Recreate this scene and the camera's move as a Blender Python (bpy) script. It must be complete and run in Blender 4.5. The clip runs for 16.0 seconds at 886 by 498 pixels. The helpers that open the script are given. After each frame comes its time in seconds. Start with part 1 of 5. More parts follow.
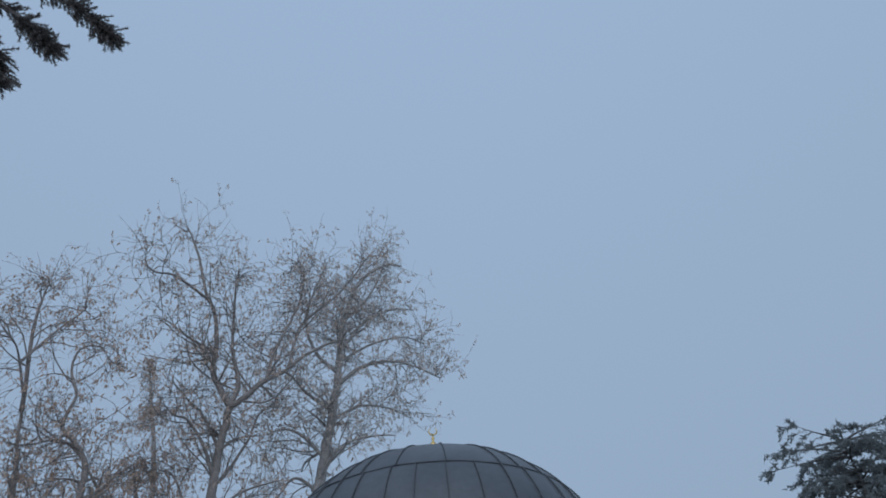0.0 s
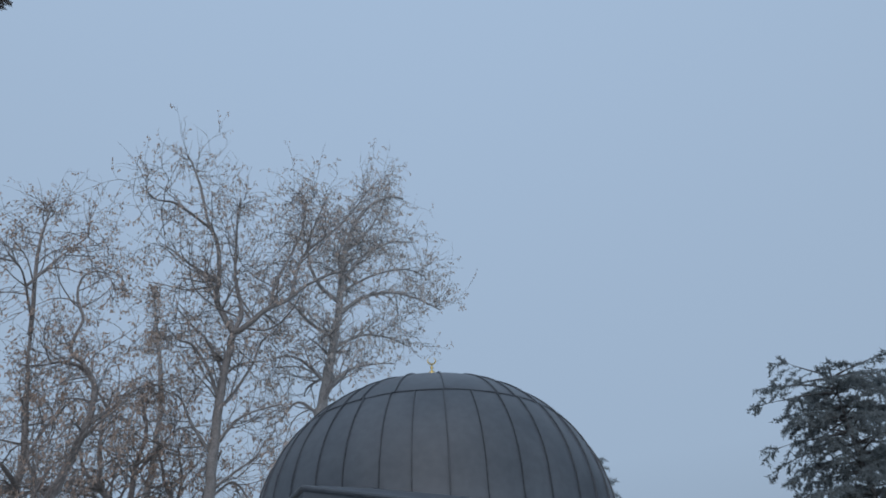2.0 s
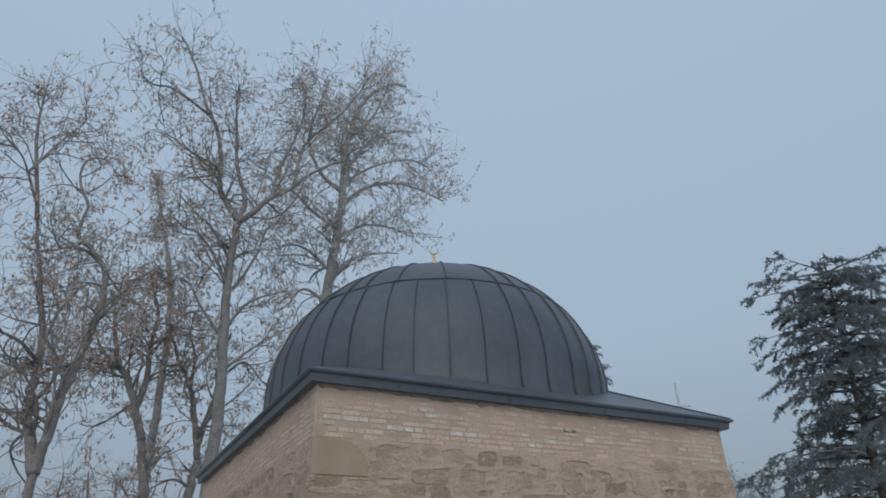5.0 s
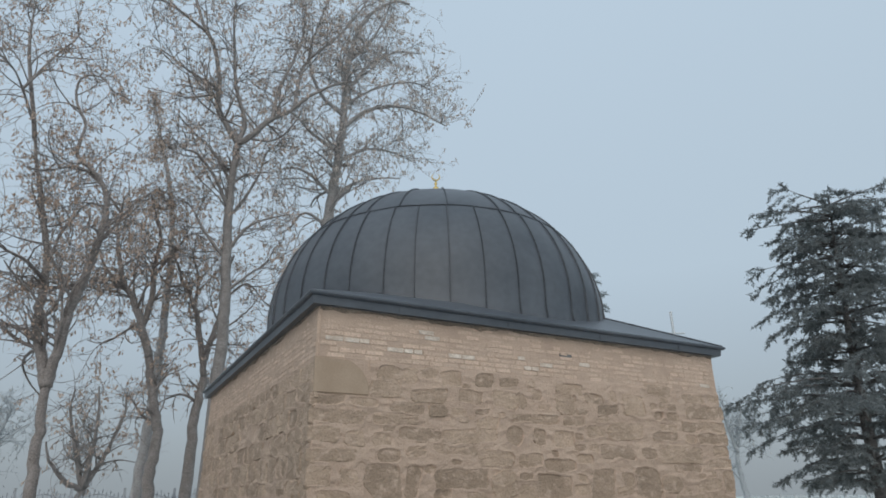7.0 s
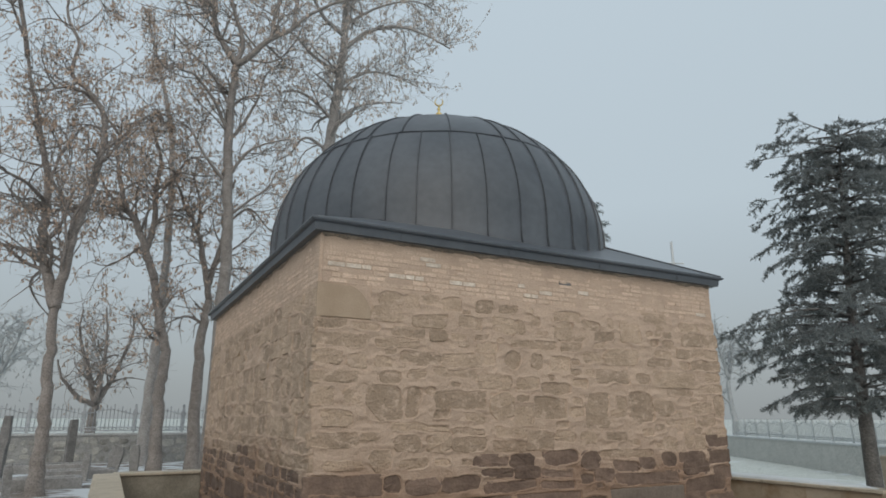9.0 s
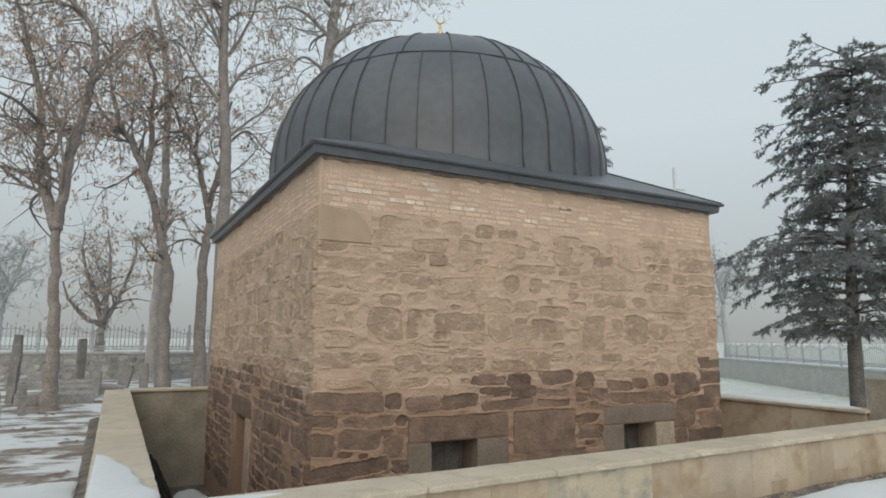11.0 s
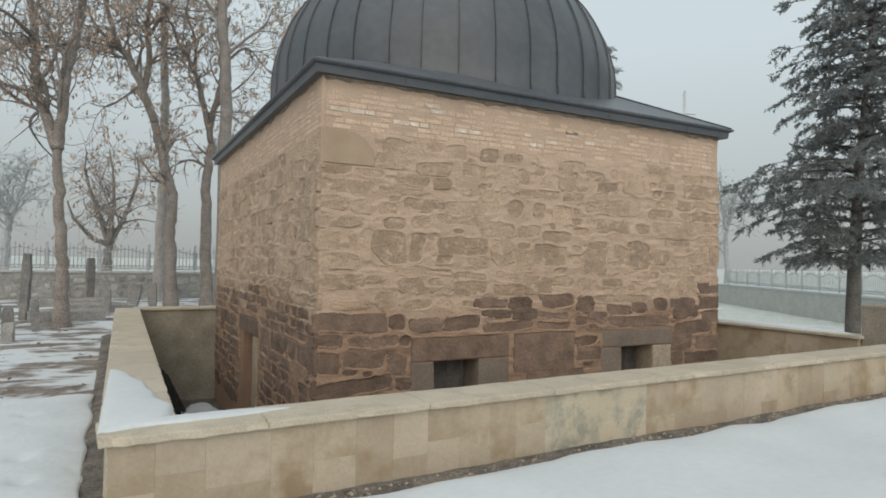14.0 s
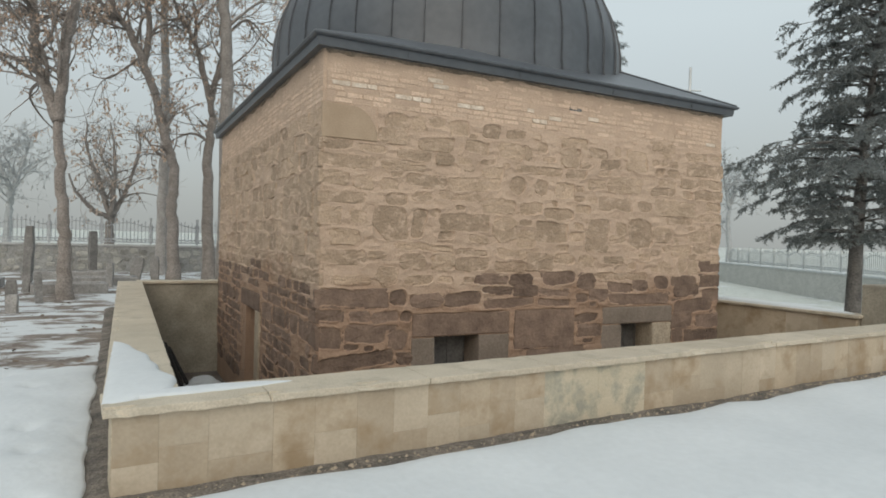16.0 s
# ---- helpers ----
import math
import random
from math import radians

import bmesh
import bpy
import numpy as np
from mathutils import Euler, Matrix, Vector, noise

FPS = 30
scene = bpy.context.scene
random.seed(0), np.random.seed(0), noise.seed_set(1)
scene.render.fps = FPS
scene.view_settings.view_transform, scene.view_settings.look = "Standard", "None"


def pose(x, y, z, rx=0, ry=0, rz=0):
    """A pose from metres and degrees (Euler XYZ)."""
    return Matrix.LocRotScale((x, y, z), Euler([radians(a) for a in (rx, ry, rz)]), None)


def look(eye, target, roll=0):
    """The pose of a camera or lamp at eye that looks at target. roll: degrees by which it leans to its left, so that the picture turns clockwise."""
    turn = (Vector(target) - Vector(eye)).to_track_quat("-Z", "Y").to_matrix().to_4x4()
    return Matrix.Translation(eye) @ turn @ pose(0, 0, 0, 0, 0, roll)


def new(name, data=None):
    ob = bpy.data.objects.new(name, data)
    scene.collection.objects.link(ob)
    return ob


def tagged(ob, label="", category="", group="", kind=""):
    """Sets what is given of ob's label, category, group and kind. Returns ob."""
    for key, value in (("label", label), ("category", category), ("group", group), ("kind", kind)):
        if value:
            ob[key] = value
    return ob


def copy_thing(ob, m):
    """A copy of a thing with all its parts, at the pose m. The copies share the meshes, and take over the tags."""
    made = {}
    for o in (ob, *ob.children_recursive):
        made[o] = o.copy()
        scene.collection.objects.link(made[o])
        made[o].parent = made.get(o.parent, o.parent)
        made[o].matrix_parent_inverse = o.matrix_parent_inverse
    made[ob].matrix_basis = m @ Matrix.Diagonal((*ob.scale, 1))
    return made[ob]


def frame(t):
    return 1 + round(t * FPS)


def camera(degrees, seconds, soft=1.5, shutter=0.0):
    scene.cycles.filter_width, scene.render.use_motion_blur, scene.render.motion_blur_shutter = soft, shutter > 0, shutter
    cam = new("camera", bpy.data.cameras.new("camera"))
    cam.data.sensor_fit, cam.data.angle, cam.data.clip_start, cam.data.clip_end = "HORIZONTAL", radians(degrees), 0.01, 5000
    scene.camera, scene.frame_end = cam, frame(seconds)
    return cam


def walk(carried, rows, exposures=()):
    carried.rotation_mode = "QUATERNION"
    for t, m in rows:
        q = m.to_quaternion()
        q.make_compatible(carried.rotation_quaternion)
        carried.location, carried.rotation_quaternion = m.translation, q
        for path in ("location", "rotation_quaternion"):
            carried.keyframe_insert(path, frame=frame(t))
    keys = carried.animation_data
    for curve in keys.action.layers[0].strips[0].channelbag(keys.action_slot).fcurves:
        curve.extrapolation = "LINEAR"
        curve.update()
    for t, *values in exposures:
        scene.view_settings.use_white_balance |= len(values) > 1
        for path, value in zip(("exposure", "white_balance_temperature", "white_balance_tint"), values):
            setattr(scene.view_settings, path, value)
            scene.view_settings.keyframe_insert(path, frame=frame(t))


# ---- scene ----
cam = camera(70.9, 16.0, soft=1.8)
PATH = [
    (0, (-1.926, -6.445, 1.592), (-1.213, -5.218, 3.001), -4.6),
    (0.5, (-1.926, -6.445, 1.592), (-1.204, -5.194, 2.975), -4.2),
    (1, (-1.925, -6.446, 1.593), (-1.188, -5.156, 2.932), -3.7),
    (1.5, (-1.925, -6.445, 1.593), (-1.174, -5.122, 2.89), -3.4),
    (2, (-1.925, -6.446, 1.593), (-1.158, -5.086, 2.843), -3.0),
    (2.5, (-1.925, -6.446, 1.593), (-1.146, -5.056, 2.802), -2.9),
    (3, (-1.925, -6.446, 1.594), (-1.131, -5.021, 2.751), -2.6),
    (3.5, (-1.925, -6.445, 1.593), (-1.116, -4.99, 2.701), -2.4),
    (4, (-1.925, -6.446, 1.594), (-1.104, -4.958, 2.649), -2.3),
    (6.5, (-1.925, -6.447, 1.595), (-1.058, -4.839, 2.407), -0.9),
    (7, (-1.926, -6.448, 1.595), (-1.046, -4.814, 2.342), -0.7),
    (7.5, (-1.926, -6.448, 1.596), (-1.037, -4.792, 2.279), -0.6),
    (8, (-1.925, -6.448, 1.597), (-1.03, -4.776, 2.229), -0.5),
    (8.5, (-1.925, -6.448, 1.597), (-1.022, -4.759, 2.171), -0.3),
    (9, (-1.925, -6.449, 1.597), (-1.017, -4.747, 2.123), 0.1),
    (9.5, (-1.926, -6.45, 1.598), (-1.01, -4.734, 2.062), 0.5),
    (10, (-1.926, -6.451, 1.598), (-1.003, -4.722, 1.999), 0.6),
    (12.5, (-1.926, -6.44, 1.6), (-0.989, -4.68, 1.754), 0.5),
    (13, (-1.926, -6.444, 1.6), (-0.99, -4.681, 1.715), 0.7),
    (13.5, (-1.926, -6.446, 1.6), (-0.991, -4.68, 1.68), 0.9),
    (14, (-1.926, -6.448, 1.6), (-0.992, -4.68, 1.646), 1.1),
    (14.5, (-1.926, -6.448, 1.6), (-0.991, -4.68, 1.615), 1.3),
    (15, (-1.926, -6.45, 1.6), (-0.991, -4.681, 1.591), 1.4),
    (15.5, (-1.926, -6.45, 1.6), (-0.992, -4.681, 1.579), 1.5),
    (16, (-1.926, -6.452, 1.6), (-0.995, -4.682, 1.569), 1.6),
]
walk(cam, [(t, look(e, g, r)) for t, e, g, r in PATH],
     exposures=[(0, -0.60, 5480, 12), (2.0, -0.46, 5610, 12), (4.0, -0.40, 5750, 11), (6.4, -0.31, 6130, 10), (7.0, -0.09, 6250, 10), (9.0, -0.08, 6650, 10), (10.0, 0.13, 6850, 11), (12.4, 0.20, 7000, 10), (13.0, 0.20, 7000, 10), (16.0, 0.20, 7050, 10)])

# ---------------------------------------------------------------- light
SUN_UP, SUN_ROUND = radians(31), radians(211)
world = bpy.data.worlds.new("overcast_sky")
scene.world = world
world.use_nodes = True
wn, wl = world.node_tree.nodes, world.node_tree.links
wn.clear()
sky = wn.new("ShaderNodeTexSky")
sky.sky_type, sky.sun_disc = "NISHITA", False
sky.sun_elevation, sky.sun_rotation, sky.dust_density, sky.air_density = SUN_UP, SUN_ROUND, 6.0, 1.0
b_sky, b_fog = wn.new("ShaderNodeBackground"), wn.new("ShaderNodeBackground")
b_sky.inputs["Strength"].default_value = 0.02
# an overcast dome: grey fog low down, brighter and bluer overhead
where, height, tone = wn.new("ShaderNodeTexCoord"), wn.new("ShaderNodeSeparateXYZ"), wn.new("ShaderNodeValToRGB")
wl.new(where.outputs["Generated"], height.inputs[0])
wl.new(height.outputs["Z"], tone.inputs[0])
tone.color_ramp.elements[0].position, tone.color_ramp.elements[0].color = 0.0, (0.29, 0.322, 0.336, 1)
tone.color_ramp.elements[1].position, tone.color_ramp.elements[1].color = 1.0, (0.52, 0.63, 0.72, 1)
for at, c in ((0.12, (0.345, 0.395, 0.425, 1)), (0.32, (0.445, 0.525, 0.575, 1))):
    tone.color_ramp.elements.new(at).color = c
wl.new(tone.outputs[0], b_fog.inputs["Color"])
b_fog.inputs["Strength"].default_value = 1.06
both, wout = wn.new("ShaderNodeAddShader"), wn.new("ShaderNodeOutputWorld")
wl.new(sky.outputs[0], b_sky.inputs["Color"])
wl.new(b_sky.outputs[0], both.inputs[0])
wl.new(b_fog.outputs[0], both.inputs[1])
wl.new(both.outputs[0], wout.inputs["Surface"])
sun_data = bpy.data.lights.new("sun", "SUN")
sun_data.energy, sun_data.angle, sun_data.color = 0.88, radians(80), (1.0, 0.97, 0.93)
sun = new("sun", sun_data)
sun.matrix_world = look((-7.5, -12.4, 8.8), (0, 0, 0))


# ---------------------------------------------------------------- materials
def material(name, c1, c2, scale=3.0, rough=0.85, fine=60.0, bump=0.3, bump_dist=0.01, metal=0.0, spread=0.0, grain=0.25, sharp=0.0, spec=0.3, rugged=0.0):
    """Two tones mixed by a broad noise, darkened a little by a fine one, with relief and a spread of value between pieces."""
    m = bpy.data.materials.new(name)
    m.use_nodes = True
    n, l = m.node_tree.nodes, m.node_tree.links
    bsdf = n["Principled BSDF"]
    geo = n.new("ShaderNodeNewGeometry")
    broad, small = n.new("ShaderNodeTexNoise"), n.new("ShaderNodeTexNoise")
    for node, s, d in ((broad, scale, 5), (small, fine, 4)):
        node.inputs["Scale"].default_value, node.inputs["Detail"].default_value = s, d
        l.new(geo.outputs["Position"], node.inputs["Vector"])
    ramp = n.new("ShaderNodeValToRGB")
    ramp.color_ramp.elements[0].position, ramp.color_ramp.elements[1].position = 0.33 + sharp, 0.67 - sharp
    ramp.color_ramp.elements[0].color, ramp.color_ramp.elements[1].color = (*c1, 1), (*c2, 1)
    l.new(broad.outputs["Fac"], ramp.inputs[0])
    speck = n.new("ShaderNodeMapRange")
    speck.inputs["From Min"].default_value, speck.inputs["From Max"].default_value = 0.3, 0.7
    speck.inputs["To Min"].default_value, speck.inputs["To Max"].default_value = 1 - grain, 1 + grain
    l.new(small.outputs["Fac"], speck.inputs["Value"])
    value = speck.outputs[0]
    if spread:
        info, sp, mul = n.new("ShaderNodeObjectInfo"), n.new("ShaderNodeMapRange"), n.new("ShaderNodeMath")
        sp.inputs["To Min"].default_value, sp.inputs["To Max"].default_value = 1 - spread, 1 + spread
        mul.operation = "MULTIPLY"
        l.new(info.outputs["Random"], sp.inputs["Value"])
        l.new(sp.outputs[0], mul.inputs[0])
        l.new(value, mul.inputs[1])
        value = mul.outputs[0]
    mix = n.new("ShaderNodeVectorMath")
    mix.operation = "SCALE"
    l.new(ramp.outputs[0], mix.inputs[0])
    l.new(value, mix.inputs["Scale"])
    l.new(mix.outputs[0], bsdf.inputs["Base Color"])
    bsdf.inputs["Roughness"].default_value, bsdf.inputs["Metallic"].default_value = rough, metal
    bsdf.inputs["Specular IOR Level"].default_value = spec
    if bump:
        bp = n.new("ShaderNodeBump")
        bp.inputs["Strength"].default_value, bp.inputs["Distance"].default_value = bump, bump_dist
        relief = small.outputs["Fac"]
        if rugged:
            layers, mid, total = n.new("ShaderNodeMapping"), n.new("ShaderNodeTexNoise"), n.new("ShaderNodeMath")
            layers.inputs["Scale"].default_value = (1, 1, 1.35)
            mid.inputs["Scale"].default_value, mid.inputs["Detail"].default_value, mid.inputs["Roughness"].default_value = 7.0, 7, 0.62
            total.operation, total.inputs[1].default_value = "MULTIPLY_ADD", rugged
            l.new(geo.outputs["Position"], layers.inputs["Vector"])
            l.new(layers.outputs[0], mid.inputs["Vector"])
            l.new(mid.outputs["Fac"], total.inputs[0])
            l.new(relief, total.inputs[2])
            relief = total.outputs[0]
        l.new(relief, bp.inputs["Height"])
        l.new(bp.outputs[0], bsdf.inputs["Normal"])
    return m


def blotched(name, base, over, scale, low, high, rough=0.9, fine=40.0, bump=0.4, bump_dist=0.015, stretch=(1, 1, 1), spread=0.0, rugged=0.0, grain=0.25, soft=0.62):
    """A surface with irregular patches of another lying over it: base and over are pairs of tones."""
    m = material(name, *base, scale=2.5, rough=rough, fine=fine, bump=bump, bump_dist=bump_dist, spread=spread, rugged=rugged, grain=grain)
    n, l = m.node_tree.nodes, m.node_tree.links
    bsdf = n["Principled BSDF"]
    old = bsdf.inputs["Base Color"].links[0].from_socket
    geo, mapping = n.new("ShaderNodeNewGeometry"), n.new("ShaderNodeMapping")
    mapping.inputs["Scale"].default_value = stretch
    patch, tone = n.new("ShaderNodeTexNoise"), n.new("ShaderNodeTexNoise")
    patch.inputs["Scale"].default_value, patch.inputs["Detail"].default_value, patch.inputs["Roughness"].default_value = scale, 8, soft
    tone.inputs["Scale"].default_value = 9
    l.new(geo.outputs["Position"], mapping.inputs["Vector"])
    l.new(mapping.outputs[0], patch.inputs["Vector"])
    l.new(geo.outputs["Position"], tone.inputs["Vector"])
    edge, tones, mix = n.new("ShaderNodeMapRange"), n.new("ShaderNodeMix"), n.new("ShaderNodeMix")
    tones.data_type = mix.data_type = "RGBA"
    edge.inputs["From Min"].default_value, edge.inputs["From Max"].default_value = low, high
    l.new(patch.outputs["Fac"], edge.inputs["Value"])
    l.new(tone.outputs["Fac"], tones.inputs["Factor"])
    tones.inputs["A"].default_value, tones.inputs["B"].default_value = (*over[0], 1), (*over[1], 1)
    l.new(edge.outputs[0], mix.inputs["Factor"])
    l.new(old, mix.inputs["A"])
    l.new(tones.outputs["Result"], mix.inputs["B"])
    l.new(mix.outputs["Result"], bsdf.inputs["Base Color"])
    return m


SNOW = ((0.585, 0.615, 0.63), (0.645, 0.675, 0.69))
m_snow = material("snow", *SNOW, scale=1.2, rough=0.6, fine=14, bump=0.25, bump_dist=0.02, grain=0.03)
m_ground = blotched("thawing_ground", ((0.16, 0.13, 0.11), (0.27, 0.23, 0.20)), SNOW, 1.15, 0.46, 0.53, fine=24, stretch=(0.7, 1.15, 1))
# grass colour lightened towards fog grey to imitate haze over the field
m_field = blotched("hazed_winter_grass", ((0.46, 0.485, 0.45), (0.54, 0.56, 0.525)), SNOW, 0.25, 0.56, 0.62, fine=12)
m_dirt = material("damp_gravel", (0.11, 0.10, 0.09), (0.24, 0.21, 0.18), 6, 0.95, 55, 0.8, 0.02, grain=0.45)
m_pit = blotched("pit_floor", ((0.10, 0.085, 0.075), (0.17, 0.15, 0.13)), SNOW, 0.9, 0.60, 0.64, fine=30)
m_mortar = blotched("lime_mortar", ((0.475, 0.354, 0.27), (0.535, 0.402, 0.308)), ((0.425, 0.316, 0.239), (0.475, 0.356, 0.271)), 2.2, 0.50, 0.66, fine=60, bump=0.7, bump_dist=0.016, rugged=1.8, grain=0.10)
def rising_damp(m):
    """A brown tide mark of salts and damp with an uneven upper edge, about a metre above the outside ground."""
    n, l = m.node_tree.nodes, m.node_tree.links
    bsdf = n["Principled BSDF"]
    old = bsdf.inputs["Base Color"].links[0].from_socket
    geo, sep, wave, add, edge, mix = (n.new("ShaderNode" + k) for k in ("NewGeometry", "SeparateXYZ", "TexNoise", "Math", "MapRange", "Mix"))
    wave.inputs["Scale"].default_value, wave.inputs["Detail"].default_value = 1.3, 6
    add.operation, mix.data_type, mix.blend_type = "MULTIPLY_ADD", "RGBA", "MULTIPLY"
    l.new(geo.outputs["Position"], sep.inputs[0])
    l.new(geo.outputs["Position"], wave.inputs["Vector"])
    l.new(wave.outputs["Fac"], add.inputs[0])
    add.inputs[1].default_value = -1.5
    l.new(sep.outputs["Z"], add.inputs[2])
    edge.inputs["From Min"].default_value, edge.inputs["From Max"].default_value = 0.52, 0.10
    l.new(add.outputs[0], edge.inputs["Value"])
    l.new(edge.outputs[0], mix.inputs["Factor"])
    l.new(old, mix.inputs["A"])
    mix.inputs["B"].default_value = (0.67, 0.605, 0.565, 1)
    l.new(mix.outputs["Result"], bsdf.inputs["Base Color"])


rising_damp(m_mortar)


def thin(m, share):
    """Lets a share of the light through a leaf or needle."""
    n, l = m.node_tree.nodes, m.node_tree.links
    bsdf, out = n["Principled BSDF"], n["Material Output"]
    veil, mix = n.new("ShaderNodeBsdfTranslucent"), n.new("ShaderNodeMixShader")
    l.new(bsdf.inputs["Base Color"].links[0].from_socket, veil.inputs["Color"])
    mix.inputs[0].default_value = share
    l.new(bsdf.outputs[0], mix.inputs[1])
    l.new(veil.outputs[0], mix.inputs[2])
    l.new(mix.outputs[0], out.inputs["Surface"])


m_stone = blotched("weathered_sandstone", ((0.355, 0.266, 0.193), (0.475, 0.357, 0.264)), ((0.50, 0.378, 0.288), (0.56, 0.425, 0.328)), 6.0, 0.52, 0.62, fine=45, bump=0.8, bump_dist=0.020, stretch=(1, 1, 1.4), spread=0.16, rugged=2.0, grain=0.14, soft=0.7)
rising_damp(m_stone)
m_smooth = material("smooth_tan_stone", (0.36, 0.270, 0.192), (0.43, 0.330, 0.242), 2.5, 0.9, 60, 0.3, 0.006, grain=0.08)
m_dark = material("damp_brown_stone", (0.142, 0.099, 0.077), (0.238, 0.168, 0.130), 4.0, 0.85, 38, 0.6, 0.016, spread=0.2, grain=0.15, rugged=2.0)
m_lintel = material("grey_lintel_stone", (0.185, 0.150, 0.122), (0.245, 0.20, 0.165), 2.2, 0.88, 40, 0.5, 0.012, spread=0.1, grain=0.15)
m_bed = material("grey_mortar_bed", (0.20, 0.16, 0.125), (0.38, 0.30, 0.23), 6, 0.95, 40, 0.8, 0.02, grain=0.25, rugged=2.0)
m_brick = material("tan_brick", (0.53, 0.395, 0.30), (0.61, 0.465, 0.36), 5, 0.9, 50, 0.6, 0.012, spread=0.08, grain=0.18)
m_white = material("limewashed_brick", (0.55, 0.45, 0.36), (0.72, 0.64, 0.55), 9, 0.85, 60, 0.5, 0.01, spread=0.1, grain=0.15)
m_lead = material("dark_sheet_metal", (0.072, 0.082, 0.095), (0.096, 0.106, 0.119), 1.3, 0.42, 9, 0.10, 0.01, metal=0.0, spread=0.05, grain=0.10, spec=0.45)
m_seam = material("dark_seam", (0.062, 0.068, 0.077), (0.080, 0.086, 0.095), 3, 0.5, 20, 0.1, 0.005, spec=0.4)
m_gold = material("gilded_brass", (0.62, 0.44, 0.14), (0.74, 0.56, 0.22), 8, 0.32, 60, 0.1, 0.003, metal=0.9)
m_lime = blotched("limestone_cladding", ((0.405, 0.333, 0.249), (0.479, 0.400, 0.305)), ((0.307, 0.228, 0.144), (0.363, 0.279, 0.191)), 2.6, 0.47, 0.64, fine=45, bump=0.25, bump_dist=0.005, spread=0.11, grain=0.06, soft=0.62)
m_mould = blotched("mould_stained_limestone", ((0.50, 0.44, 0.33), (0.58, 0.51, 0.40)), ((0.26, 0.255, 0.21), (0.40, 0.385, 0.32)), 3.4, 0.47, 0.60, fine=70, bump=0.3, bump_dist=0.005, spread=0.06, grain=0.08, soft=0.68)
m_litter = material("fallen_brown_leaves", (0.13, 0.095, 0.07), (0.24, 0.18, 0.135), 2.0, 0.95, 20, 0)
m_lime2 = blotched("pale_limestone", ((0.442, 0.375, 0.290), (0.512, 0.437, 0.344)), ((0.335, 0.265, 0.186), (0.400, 0.330, 0.244)), 3.6, 0.48, 0.70, fine=50, bump=0.25, bump_dist=0.005, spread=0.09, grain=0.06, soft=0.62)
m_cope = blotched("limestone_coping", ((0.456, 0.401, 0.319), (0.528, 0.467, 0.376)), ((0.365, 0.326, 0.259), (0.422, 0.374, 0.298)), 3.6, 0.52, 0.68, fine=70, bump=0.6, bump_dist=0.008, spread=0.06, grain=0.13, soft=0.66)
m_cement = material("grey_cement_render", (0.24, 0.22, 0.18), (0.34, 0.31, 0.255), 2.5, 0.92, 35, 0.6, 0.012, grain=0.15)
m_joint = material("joint_grout", (0.45, 0.39, 0.30), (0.52, 0.455, 0.355), 4, 0.95, 40, 0.3, 0.006)
m_iron = material("grey_painted_iron", (0.36, 0.38, 0.4), (0.44, 0.46, 0.48), 4, 0.6, 30, 0.1, 0.004)
m_fwall = material("rubble_boundary_wall", (0.28, 0.285, 0.28), (0.36, 0.36, 0.35), 1.6, 0.95, 18, 0.6, 0.02, grain=0.2)
# far wall and iron: the fog is put into the colour as a paler tone
m_fhaze = material("hazed_boundary_render", (0.40, 0.405, 0.385), (0.455, 0.46, 0.435), 2, 0.95, 20, 0.3, 0.01)
m_iron_haze = material("hazed_painted_iron", (0.44, 0.465, 0.47), (0.50, 0.525, 0.53), 4, 0.6, 30, 0.1, 0.004)
m_fstone = material("pale_round_stone", (0.26, 0.26, 0.245), (0.40, 0.395, 0.37), 3, 0.9, 25, 0.4, 0.015, spread=0.25)
m_fcope = material("boundary_coping", (0.4, 0.41, 0.41), (0.5, 0.51, 0.51), 2, 0.9, 25, 0.3, 0.01)
m_grave = material("grey_gravestone", (0.21, 0.205, 0.198), (0.31, 0.30, 0.29), 3, 0.92, 30, 0.6, 0.015, spread=0.3, grain=0.25)
m_bark = material("grey_brown_bark", (0.235, 0.208, 0.19), (0.325, 0.292, 0.27), 4, 0.95, 28, 0.9, 0.03, grain=0.3)
m_bark_dark = material("dark_cedar_bark", (0.12, 0.115, 0.11), (0.18, 0.17, 0.16), 4, 0.95, 28, 0.9, 0.03, grain=0.3)
# barks and leaves of farther trees: fog is mixed into the base colours
m_bark_haze = material("hazed_bark", (0.235, 0.215, 0.20), (0.315, 0.29, 0.272), 4, 0.95, 28, 0.5, 0.02)
m_bark_haze_far = material("far_hazed_bark", (0.34, 0.36, 0.37), (0.40, 0.42, 0.43), 4, 0.95, 28, 0.3, 0.02)
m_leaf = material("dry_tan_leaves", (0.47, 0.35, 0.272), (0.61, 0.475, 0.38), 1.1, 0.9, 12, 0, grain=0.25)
m_leaf_haze = material("hazed_dry_leaves", (0.50, 0.40, 0.333), (0.62, 0.515, 0.437), 1.1, 0.9, 12, 0, grain=0.2)
m_leaf_haze_mid = material("mid_hazed_leaves", (0.51, 0.445, 0.40), (0.62, 0.555, 0.505), 1.1, 0.9, 12, 0, grain=0.2)
m_bark_haze_mid = material("mid_hazed_bark", (0.31, 0.295, 0.283), (0.39, 0.375, 0.362), 4, 0.95, 28, 0.5, 0.02)
m_leaf_haze_far = material("far_hazed_leaves", (0.40, 0.41, 0.41), (0.47, 0.48, 0.475), 1.1, 0.9, 12, 0)
# cedar needles: base colour lightened to imitate the fog in front
m_needle = material("hazed_grey_green_needles", (0.245, 0.262, 0.259), (0.28, 0.297, 0.293), 0.9, 0.95, 14, 0, grain=0.15, spec=0.08)
